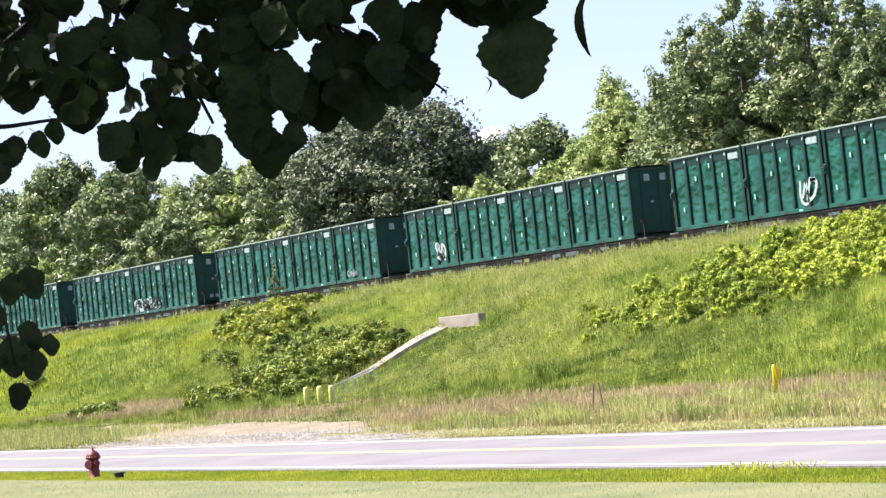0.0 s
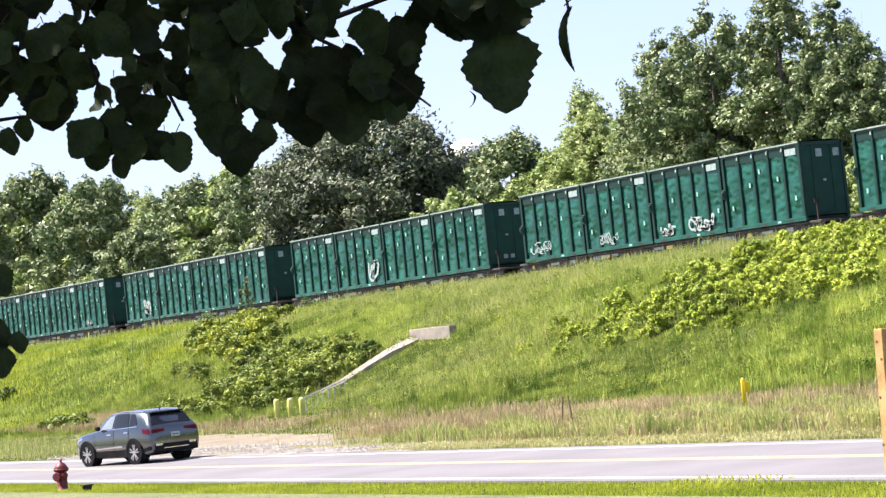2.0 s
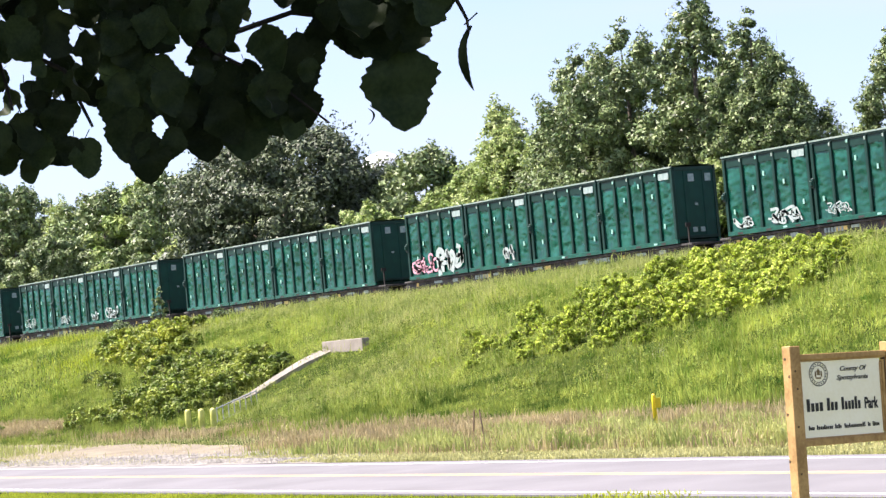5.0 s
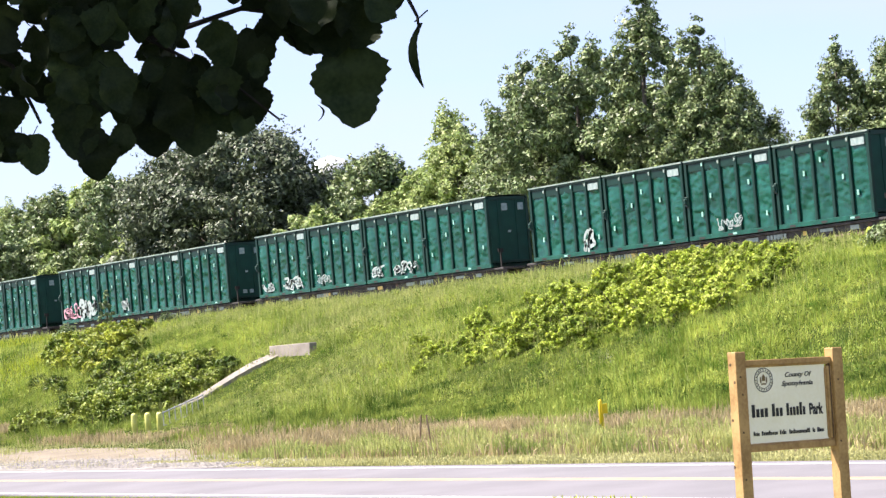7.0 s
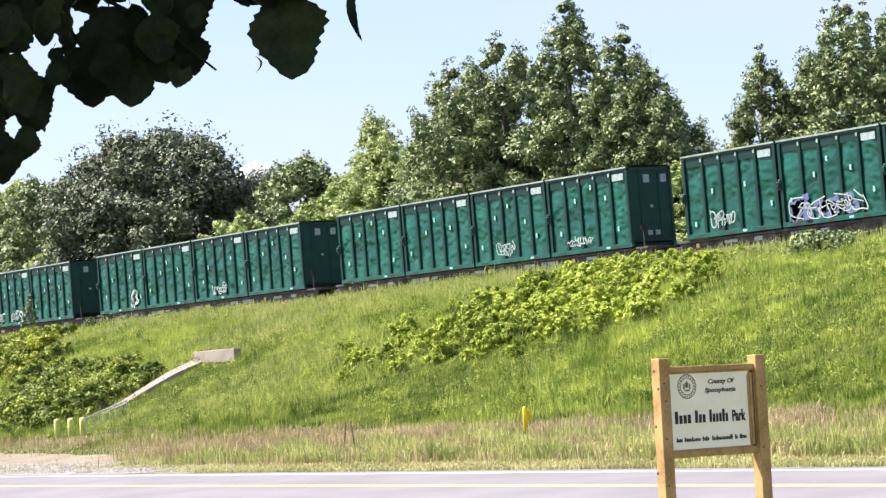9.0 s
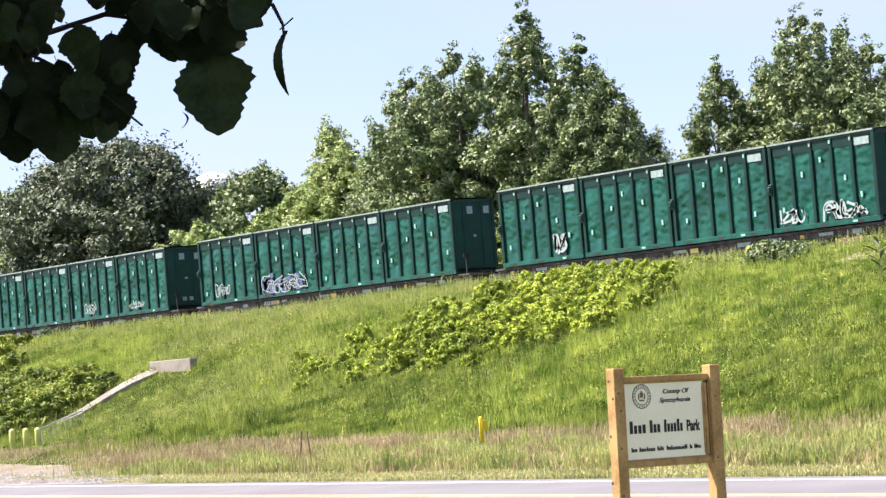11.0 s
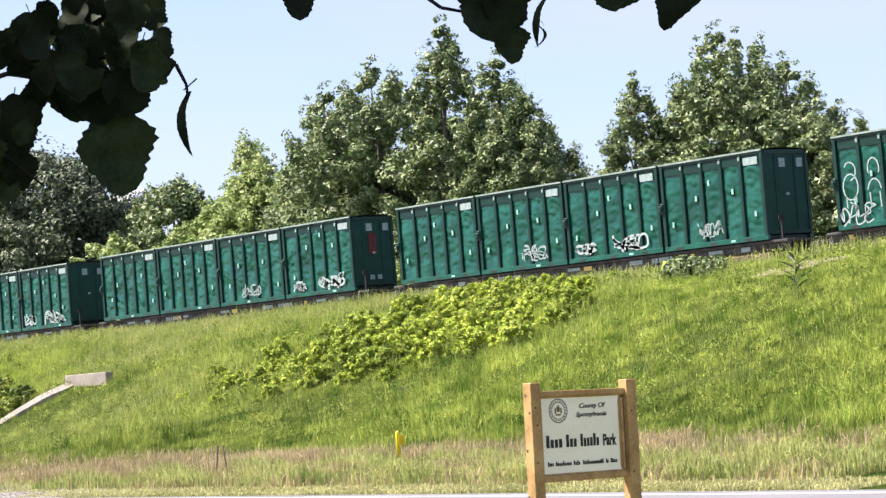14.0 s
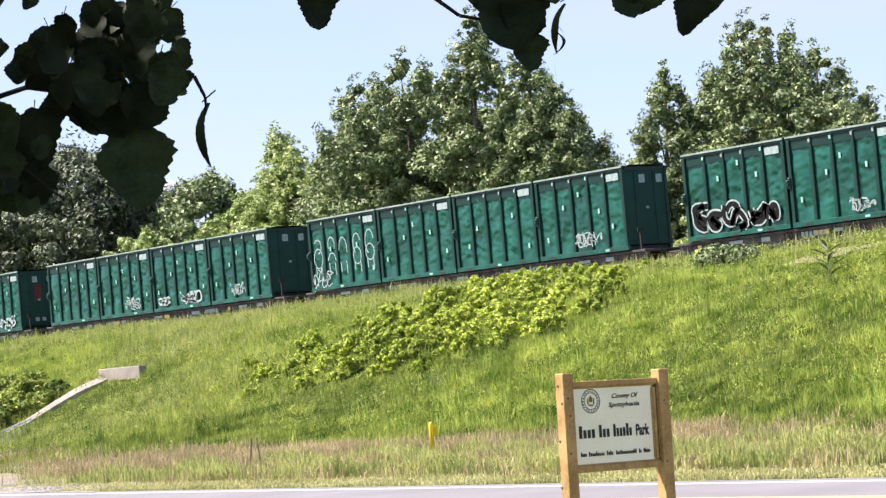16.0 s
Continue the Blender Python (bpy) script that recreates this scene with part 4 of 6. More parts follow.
def tree(kind, height, width, seed, leaf, clumps=90, per=80, size=(0.16, 0.34), bare=0.25, label="", cname="tree", core=0.12, stray=6):
    """kind: a crown of CROWNS. bare: share of height below the crown."""
    global rng
    keep, rng = rng, np.random.default_rng(seed)
    z = rng.uniform(0, 1, clumps * 3)
    env = np.interp(z, *zip(*CROWNS[kind]))
    clumps, per = int(clumps * 1.7), int(per * 0.62)
    keepz = rng.uniform(0, 1, len(z)) < env ** 1.2 + 0.18
    z, env = z[keepz][:clumps], env[keepz][:clumps]
    a = rng.uniform(0, 6.283, len(z))
    lob = 1 + 0.13 * np.sin(a * 3 + seed) + 0.13 * np.sin(z * 17 + a * 2)
    rr = env * width / 2 * lob * np.sqrt(rng.uniform(core, 1.0, len(z)))
    c = np.stack([rr * np.cos(a), rr * np.sin(a), height * (bare + (1 - bare) * z * 0.97)], -1)
    rad = width * (0.07 + 0.05 * rng.uniform(0, 1, len(z))) * (0.75 + 0.4 * env) * 0.68
    th = empty(cname, Matrix(), label, "tree" if cname != "shrub" else "shrub")
    part("trunk", limb_mesh(height, 0.016 * height + 0.02 * width * 0.3, c[:: max(1, len(c) // 16)], seed), M["bark"], th, "grey-brown trunk and limbs", smooth=True)
    v, f = leaf_cloud(c, rad, per, size, single=True, loose=0.42)
    # stray twigs of leaves outside the main mass
    c2 = c + (c - [0, 0, height * 0.55]) / (np.linalg.norm(c - [0, 0, height * 0.55], axis=1)[:, None] + 1) * width * (0.05 if kind == "round" else 0.11)
    v2, f2 = leaf_cloud(c2, rad * 0.7, max(3, per // stray), (size[0] * 0.8, size[1] * 0.8), single=True)
    part("crown", mesh_np("crown", np.concatenate([v, v2]), np.concatenate([f, f2 + len(v)]), M[leaf]), None, th)
    rng = keep
    return th


def plant(th, x, y, turn=0.0, scale=1.0):
    th.matrix_world = pose(x, y, float(gz(x, y)) - 0.1, 0, 0, turn) @ Matrix.Scale(scale, 4)


def again(th, x, y, turn, scale=1.0, label=""):
    th2 = copy_thing(th, pose(x, y, float(gz(x, y)) - 0.1, 0, 0, turn))
    th2.scale = (scale,) * 3
    if label:
        th2["label"] = label
    return th2


oak = tree("dome", 18.2, 18.0, 3, "leaf_dark", 400, 250, (0.14, 0.3), 0.05, "broad dark green oak tree with a rounded crown", core=0.4, stray=30)
plant(oak, -169.5, 92)
round_b = tree("round", 15.0, 12.0, 5, "leaf_mid", 150, 190, (0.13, 0.3), 0.06, "rounded green broadleaf tree in the tree line")
tall_a = tree("tall", 18.0, 9.6, 8, "leaf_mid", 190, 190, (0.1, 0.24), 0.08, "tall green broadleaf tree behind the track")
tall_b = tree("spire", 20.0, 8.6, 9, "leaf_mid", 150, 190, (0.1, 0.24), 0.08, "tall airy green tree with gaps in its crown", core=0.05)
cone_a = tree("cone", 16.0, 10.2, 12, "leaf_light", 150, 210, (0.1, 0.24), 0.05, "light green pointed tree behind the track")
light_b = tree("round", 12.0, 9.0, 14, "leaf_light", 120, 180, (0.12, 0.29), 0.08, "light green bushy tree in the tree line")
shrub_a = tree("round", 8.0, 8.0, 17, "leaf_light", 60, 170, (0.11, 0.25), 0.02, "yellow-green bushy young tree", "shrub")
shrub_a["category"] = "tree"
# the tall group behind the middle of the train
plant(tall_a, -123.0, 92, 20, 1.02)
again(tall_a, -126.8, 91.5, 70, 0.96)
again(tall_a, -130.2, 93, 110, 0.84)
plant(tall_b, -116.0, 92, 0, 1.0)
again(tall_b, -110.8, 92, 130, 0.86)
again(tall_b, -108.6, 92, 250, 0.74)
again(tall_a, -118.5, 97, 200, 0.86)
again(tall_a, -112.0, 96, 300, 0.74)
again(round_b, -133.5, 96, 70, 0.78)
again(light_b, -112, 89, 40, 0.7)
again(light_b, -105.5, 91, 100, 0.72)
plant(cone_a, -143.6, 96, 0, 1.02)
again(cone_a, -139.2, 96, 140, 0.86)
again(cone_a, -136.6, 95, 40, 0.86)
again(cone_a, -141.6, 95, 200, 0.92)
again(cone_a, -146.2, 97, 300, 0.8)
again(light_b, -147.5, 98, 250, 0.98)
plant(round_b, -157.6, 98, 30, 0.98)
again(light_b, -153.6, 96, 80, 0.9)
plant(light_b, -150.8, 98, 0, 1.02)
plant(shrub_a, -146.4, 86, 0, 1.16)
again(shrub_a, -139.5, 88, 60, 0.9)
again(light_b, -183.5, 93, 160, 1.12)
# the group farther along
plant_at = ((tall_b, -97.6, 90.5, 40, 0.7), (tall_a, -92.6, 93, 75, 0.88), (tall_a, -95.8, 94, 15, 0.78), (tall_a, -89.6, 94, 190, 0.76), (round_b, -87.4, 92, 150, 0.72), (tall_a, -85.0, 94, 290, 0.56),
            (light_b, -99.6, 90, 10, 0.74), (light_b, -103.5, 93, 200, 0.7), (tall_b, -75, 94, 10, 0.8), (round_b, -68, 95, 80, 0.8), (tall_a, -60, 95, 10, 0.8))
for th, x, y, turn, sc in plant_at:
    again(th, x, y, turn, sc)
# tree line receding to the far end
k = 0
for x, y, sc, which in ((-184, 97, 0.95, light_b), (-191, 100, 0.9, round_b), (-199, 101, 0.98, light_b), (-207, 101, 0.95, round_b), (-216, 103, 1.2, light_b), (-224, 101, 0.95, round_b),
                        (-233, 103, 1.05, light_b), (-240, 103, 0.9, cone_a), (-247, 101, 1.1, round_b), (-257, 103, 1.3, light_b), (-266, 101, 1.25, round_b), (-277, 104, 1.4, light_b),
                        (-289, 104, 1.2, round_b), (-302, 106, 1.4, light_b), (-200, 90, 0.6, light_b), (-214, 91, 0.68, round_b), (-226, 90, 0.6, light_b),
                        (-240, 91, 0.7, shrub_a), (-252, 92, 0.75, light_b), (-268, 92, 0.8, light_b), (-186, 88, 0.75, shrub_a), (-176, 112, 0.9, round_b), (-160, 116, 1.0, round_b), (-140, 112, 0.85, round_b),
                        (-128, 110, 0.85, light_b), (-112, 112, 0.8, round_b), (-98, 112, 0.72, round_b)):
    k += 1
    again(which, x, y, k * 67 % 360, sc * (1.28 if x < -180 else 1.0))
# low growth behind the track
for x in np.arange(-190, -50, 13.0):
    again(shrub_a, float(x) + (k * 37 % 5) * 0.4, 82 + (k * 13 % 7) * 0.5, k * 53 % 360, 0.42 + (k * 29 % 10) * 0.025)
    k += 1

# a bare dead top among the tall trees
dead = empty("dead_tree", pose(-112.3, 95, 3.4), "thin bare grey dead tree", "tree")
part("trunk", limb_mesh(17.2, 0.07, [(0.5, 0, 14.5), (-0.5, 0.2, 15.2), (0.9, 0, 11), (0.3, 0.2, 16.3), (1.3, 0, 12.5)], 5), M["bark"], dead)

# pale water tower far behind the trees
tower = empty("water_tower", pose(-502, 300, 3.5), "pale water tower far behind the trees", "water tower")
part("tank", lathe([(0.8, 33), (4.5, 36), (6.2, 40), (5.6, 44), (3.5, 46.5), (0.5, 47.5)], 20), M["far_white"], tower, smooth=True)
part("leg", lathe([(1.4, -0.3), (1.0, 20), (1.0, 34)], 14), M["far_white"], tower)


def bush(places, size, per, leaf, label, cname="bush", leafsize=(0.06, 0.14), rise=0.75, lump=1.0):
    """A bush of overlapping leafy mounds; places: x, y, radius."""
    x, y, r = np.array(places, float).T
    th = empty(cname, pose(x[0], y[0], float(gz(x[0], y[0]))), label, "bush")
    org = np.array([x[0], y[0], float(gz(x[0], y[0]))])
    cs, rs = [], []
    for xi, yi, ri in zip(x, y, r):
        m = int(6 + ri * size)
        d = rng.normal(size=(m, 3))
        d /= np.linalg.norm(d, axis=1)[:, None]
        d[:, 2] = np.abs(d[:, 2]) * rise
        p = np.array([xi, yi, 0]) + d * ri * rng.uniform(0.45, 0.95, m)[:, None]
        p[:, 2] += gz(p[:, 0], p[:, 1]) + 0.05
        cs.append(p)
        rs.append(ri * rng.uniform(0.2, 0.42, m) * lump)
    v, f = leaf_cloud(np.concatenate(cs) - org, np.concatenate(rs), per, leafsize, 0.9, 0.5)
    part("foliage", mesh_np("foliage", v, f, M[leaf]), None, th)
    bm = bmesh.new()
    for xi, yi, ri in list(zip(x, y, r))[:10]:
        b0 = Vector((xi, yi, float(gz(xi, yi)) - 0.1)) - Vector(org)
        for s in range(3):
            cyl(bm, b0, b0 + Vector((math.cos(s * 2.1) * ri * 0.5, math.sin(s * 2.1) * ri * 0.5, ri * 0.8)), 0.03, 0.012, 5)
    part("stem", bm, M["bark"], th)["kind"] = "stuff"
    return th


bush([(-91.4, 45.6, 1.0), (-92.6, 46.6, 1.3), (-91.2, 47.4, 0.95), (-94.4, 46.4, 1.45), (-93.2, 48.0, 1.15), (-96.2, 46.8, 1.4), (-95.2, 48.2, 1.2), (-97.6, 47.6, 1.25), (-91.4, 48.8, 0.7), (-98.6, 46.4, 1.15), (-93.4, 45.0, 1.2), (-95.4, 45.0, 1.3), (-97.4, 45.4, 1.2), (-91.2, 44.2, 0.9), (-92.8, 43.4, 1.0), (-94.6, 43.2, 1.1), (-96.4, 43.6, 1.1)],
     24, 90, "leaf_bush", "dense green bushes beside the concrete drain", leafsize=(0.05, 0.12), rise=1.1, lump=0.66)
bush([(-90.4, 43.2, 0.7), (-91.8, 42.4, 0.8), (-93.4, 41.8, 0.8), (-95.2, 41.6, 0.85), (-97.0, 41.8, 0.8), (-98.8, 42.6, 0.8), (-94.6, 40.6, 0.6)], 16, 90, "leaf_bush", "low dark green bushes at the foot of the bank", leafsize=(0.05, 0.11), rise=0.95, lump=0.7)
bush([(-107, 50.2, 1.0), (-109.5, 50.8, 1.15), (-112, 51.2, 1.3), (-115, 52.2, 1.3), (-118, 53.0, 1.1), (-110.5, 52.8, 1.2), (-113.5, 54, 1.3), (-117, 55, 1.2), (-120.5, 55.0, 1.0), (-114.5, 56, 1.0), (-119, 57, 0.9), (-107.5, 52.2, 0.9)],
     20, 90, "leaf_mixed", "yellow-green bushes spreading on the railway bank", leafsize=(0.06, 0.13), rise=1.0, lump=0.7)
bush([(-100, 49.6, 0.95), (-98, 49.8, 0.95), (-102.5, 49.8, 0.85), (-96, 50.2, 0.8), (-101, 48.2, 0.95), (-103.5, 48.4, 0.7), (-106.5, 47.8, 0.7), (-105, 49.6, 0.8), (-109, 48.6, 0.7), (-111.5, 49.0, 0.6), (-113.5, 49.4, 0.5)], 16, 90, "leaf_bush", "low bushes above the drain", leafsize=(0.05, 0.12), lump=0.72)
VINES = [(-73.7, 49.9, 0.6), (-71.8, 50.4, 0.85), (-69.6, 49.8, 0.9), (-67.4, 49.7, 0.95), (-65.2, 50.0, 0.95), (-63.2, 50.4, 0.95), (-61.8, 51.2, 0.85), (-72.6, 51.8, 0.9), (-70.2, 51.6, 1.0), (-67.8, 51.7, 1.05), (-65.4, 51.9, 1.05), (-63.2, 52.2, 1.0),
         (-61.6, 52.8, 0.8), (-73.4, 53.6, 0.9), (-71.0, 53.6, 1.0), (-68.6, 53.6, 1.05), (-66.2, 53.8, 1.05), (-64.0, 54.0, 0.95), (-62.2, 54.2, 0.8), (-73.0, 55.4, 0.9), (-70.6, 55.6, 1.0), (-68.2, 55.6, 1.0), (-65.8, 55.8, 0.95), (-63.6, 55.8, 0.8),
         (-73.4, 57.4, 0.8), (-71.2, 57.6, 0.9), (-69.0, 57.8, 0.9), (-66.8, 57.8, 0.8), (-71.8, 59.2, 0.7), (-69.6, 59.4, 0.7), (-64.8, 57.4, 0.6), (-75.0, 50.6, 0.75), (-71.1, 47.8, 0.6), (-69.4, 48.2, 0.7), (-67.4, 48.5, 0.65), (-73.2, 48.6, 0.7), (-75.2, 48.6, 0.6), (-77.0, 49.2, 0.5), (-71.4, 49.0, 0.8), (-77.0, 47.6, 0.35), (-74.0, 47.2, 0.4), (-65.4, 48.6, 0.5), (-76.4, 51.8, 0.5), (-75.4, 53.4, 0.5)]
bush(VINES, 44, 120, "leaf_vine", "spreading yellow-green vine thicket on the bank", "vine_thicket", (0.035, 0.08), 0.95, 0.42)
bush([(-60.8, 58.6, 0.95), (-61.8, 58.8, 0.75), (-60.0, 58.5, 0.6)], 10, 110, "leaf_mid", "small dark green bush at the top of the bank", leafsize=(0.05, 0.12))
bush([(-133.5, 60.5, 0.9), (-119.5, 60.6, 0.8)], 10, 90, "leaf_mid", "small dark bush at the top of the bank", leafsize=(0.06, 0.14))
bush([(-102.9, 39.6, 1.0), (-104.5, 39.4, 0.9), (-101.2, 39.4, 0.7), (-134, 47.7, 0.8)], 10, 90, "leaf_bush", "rounded green weeds near the track", leafsize=(0.06, 0.14))
bush([(-64.0, 60.3, 0.5), (-66.5, 60.1, 0.45), (-62.8, 59.8, 0.4), (-68.8, 59.9, 0.4)], 10, 70, "leaf_vine", "low yellow-green growth along the bank's crest", leafsize=(0.05, 0.11))

# narrow sapling by the track
sap = tree("cone", 2.6, 1.3, 31, "leaf_mid", 26, 36, (0.06, 0.13), 0.08, "small slender green sapling on the bank", "sapling")
plant(sap, -128.5, 61.0)
sap["category"] = "sapling"

# a broad-leaved stalk on the bank
yuc = empty("leafy_weed", pose(-50.4, 52.7, float(gz(-50.4, 52.7))), "tall broad-leaved green weed on the bank", "weed")
bm = bmesh.new()
cyl(bm, (0, 0, -0.1), (0.05, 0, 1.1), 0.03, 0.012, 6)
part("stem", bm, M["leaf_mid"], yuc)
for k in range(11):
    a, z = k * 2.4, 0.25 + k * 0.085
    m = Matrix.Translation((0.03, 0, z)) @ Matrix.Rotation(a, 4, "Z") @ Matrix.Rotation(radians(-35), 4, "Y")
    bm = bmesh.new()
    pts = [(0, 0), (0.2, 0.05), (0.42, 0.045), (0.62, 0)]
    top = [bm.verts.new(m @ Vector((px, w, 0.03 * (w > 0) - 0.25 * px * px))) for px, w in pts]
    low = [bm.verts.new(m @ Vector((px, -w, 0.03 * (w > 0) - 0.25 * px * px))) for px, w in pts[1:-1]]
    mid = [bm.verts.new(m @ Vector((px, 0, -0.25 * px * px))) for px, w in pts[1:-1]]
    bm.faces.new((top[0], top[1], mid[0])), bm.faces.new((top[1], top[2], mid[1], mid[0])), bm.faces.new((top[2], top[3], mid[1]))
    bm.faces.new((top[0], mid[0], low[0])), bm.faces.new((mid[0], mid[1], low[1], low[0])), bm.faces.new((mid[1], top[3], low[1]))
    part("leaf", bm, M["leaf_dark"], yuc)
patch("bare_patch", [(-56.4, 56.0), (-53.4, 55.2), (-52.6, 57.8), (-55.8, 59.0)], M["sand"], 0.02, "bare pinkish gravelly patch at the top of the bank", "ground patch")


# ---- park sign, set across the road's direction
SX = -14.88
sign = empty("park_sign", pose(SX, 12.425, 0.235, -2.0, 0, 0), "wooden park sign with a cream board between two posts", "sign")


def post_mesh(seed):
    bm = boxes((-0.105, 0, 0, 0.105, -0.25, 1.96), bevel=0.006)
    return bm


pl = part("post", post_mesh(1), M["wood"], sign, "yellowish treated timber post")
pr = part("post", post_mesh(2), M["wood"], sign, "yellowish treated timber post")
pl.location, pr.location = (0, -0.03, 0.0), (0, 0.997, 0.0)
for ob, spots in ((pl, ((-0.07, 1.86), (-0.03, 1.72), (-0.09, 1.05), (-0.08, 1.42))), (pr, ((-0.07, 1.8), (-0.1, 1.3)))):
    bm = bmesh.new()
    for x, z in spots:
        cyl(bm, (x, -0.002, z), (x, 0.004, z), 0.012, seg=10)
        cyl(bm, (-0.01, 0.06 + x * 0.3, z - 0.1), (0.002, 0.06 + x * 0.3, z - 0.1), 0.009, seg=10)
    part("knot", bm, M["knot"], ob)
Y0, Y1, Z0, Z1 = 0.075, 0.997, 1.18, 1.865
part("frame_rail", boxes((-0.11, -0.03, Y0, Y1, Z1 - 0.02, Z1 + 0.025), (-0.1, -0.04, Y0, Y1, Z1 - 0.035, Z1 - 0.018), bevel=0.004), M["wood"], sign)
part("frame_rail", boxes((-0.11, -0.03, Y0, Y1, Z0 - 0.02, Z0 + 0.03), (-0.1, -0.04, Y0, Y1, Z0 + 0.028, Z0 + 0.045), bevel=0.004), M["wood"], sign)
part("frame_bead", boxes((-0.07, -0.025, Y1 - 0.028, Y1 - 0.016, Z0 + 0.05, Z1 - 0.03), bevel=0.003), M["knot"], sign, "dark gap in the frame")
part("frame_stile", boxes((-0.1, -0.03, Y1 - 0.05, Y1, Z0 + 0.05, Z1 - 0.05), bevel=0.004), M["wood"], sign)
part("frame_stile", boxes((-0.1, -0.03, Y0, Y0 + 0.02, Z0 + 0.05, Z1 - 0.05), bevel=0.004), M["wood"], sign)
part("frame_bead", boxes((-0.08, -0.04, Y1 - 0.066, Y1 - 0.05, Z0 + 0.06, Z1 - 0.07), bevel=0.003), M["wood"], sign)
bd = part("sign_board", boxes((-0.09, -0.05, Y0 + 0.015, Y1 - 0.06, Z0 + 0.04, Z1 - 0.03)), M["board"], sign, "cream board with black lettering")
BY0, BY1 = Y0 + 0.02, Y1 - 0.075
BX = -0.047
BW = BY1 - BY0


def lettering(text, yc, z, height, width, shear=0.0, bold=0.0):
    """Raised letters on the board's face, reading along +y."""
    cu = bpy.data.curves.new("lettering", "FONT")
    cu.body, cu.align_x, cu.size, cu.extrude, cu.shear, cu.offset = text, "CENTER", 1.0, 0.004, shear, bold
    tmp = new("lettering", cu)
    bpy.context.view_layer.update()
    me = bpy.data.meshes.new_from_object(tmp.evaluated_get(bpy.context.evaluated_depsgraph_get()))
    bpy.data.objects.remove(tmp)
    co = np.zeros(len(me.vertices) * 3)
    me.vertices.foreach_get("co", co)
    co = co.reshape(-1, 3)
    w = co[:, 0].max() - co[:, 0].min()
    s = width / w
    out = np.stack([BX + co[:, 2] * 0.4, yc + (co[:, 0] - co[:, 0].mean()) * s, z + co[:, 1] * height / 0.72], -1)
    me.vertices.foreach_set("co", out.ravel())
    me.materials.append(M["ink"])
    ob = new("lettering", me)
    ob.parent = bd
    return ob


lettering("County Of", BY0 + 0.66 * BW, 1.742, 0.038, 0.34 * BW, 0.3, 0.012)
lettering("Spotsylvania", BY0 + 0.67 * BW, 1.672, 0.038, 0.4 * BW, 0.3, 0.012)
lettering("Park", BY0 + 0.86 * BW, 1.432, 0.09, 0.175 * BW, 0.0, 0.03)


def letter_bars(y0, y1, z, h, n, seed, name="name_bar"):
    """Plain bars in place of a word."""
    r = random.Random(seed)
    bm = bmesh.new()
    step = (y1 - y0) / n
    for i in range(n):
        hh = h if i == 0 else h * r.choice((0.66, 0.66, 0.7, 1.0))
        box(bm, BX - 0.002, BX + 0.001, y0 + step * i + step * 0.08, y0 + step * (i + 0.78), z, z + hh)
        if h > 0.05:
            part(name, bm, M["ink"], bd)
            bm = bmesh.new()
    if h <= 0.05:
        part(name, bm, M["ink"], bd)["kind"] = "stuff"


for a, b, n, s in ((0.055, 0.27, 4, 1), (0.31, 0.455, 3, 2), (0.495, 0.745, 6, 3)):
    letter_bars(BY0 + a * BW, BY0 + b * BW, 1.432, 0.1, n, s)
for a, b, n, s in ((0.065, 0.14, 4, 4), (0.165, 0.37, 9, 5), (0.395, 0.48, 4, 6), (0.515, 0.785, 14, 7), (0.815, 0.85, 2, 8), (0.875, 0.965, 5, 9)):
    letter_bars(BY0 + a * BW, BY0 + b * BW, 1.285, 0.036, n, s, "address_bar")
bm = bmesh.new()
cy, cz = BY0 + 0.23 * BW, 1.727
for ro, ri in ((0.098, 0.091), (0.07, 0.065)):
    n = 36
    o = [bm.verts.new((BX, cy + ro * math.cos(6.283 * k / n), cz + ro * math.sin(6.283 * k / n))) for k in range(n)]
    i_ = [bm.verts.new((BX, cy + ri * math.cos(6.283 * k / n), cz + ri * math.sin(6.283 * k / n))) for k in range(n)]
    for k in range(n):
        bm.faces.new((o[k], o[(k + 1) % n], i_[(k + 1) % n], i_[k]))
part("seal_ring", bm, M["ink"], bd, "black ring of a round seal")
bm = bmesh.new()
for dy, dz, w, h in ((0, 0.012, 0.03, 0.04), (-0.03, 0.0, 0.012, 0.045), (0.03, 0.0, 0.012, 0.045), (0, -0.032, 0.05, 0.012), (0, 0.038, 0.014, 0.012)):
    box(bm, BX - 0.002, BX + 0.001, cy + dy - w / 2, cy + dy + w / 2, cz + dz - h / 2, cz + dz + h / 2)
part("seal_emblem", bm, M["ink_brown"], bd, "small brown emblem in the seal")
bm = bmesh.new()
for k in range(20):
    a = 6.283 * k / 20
    box(bm, -0.002, 0.001, -0.004, 0.004, -0.005, 0.005, m=Matrix.Translation((BX, cy + 0.08 * math.cos(a), cz + 0.08 * math.sin(a))) @ Matrix.Rotation(a, 4, "X"))
part("seal_lettering", bm, M["ink"], bd)

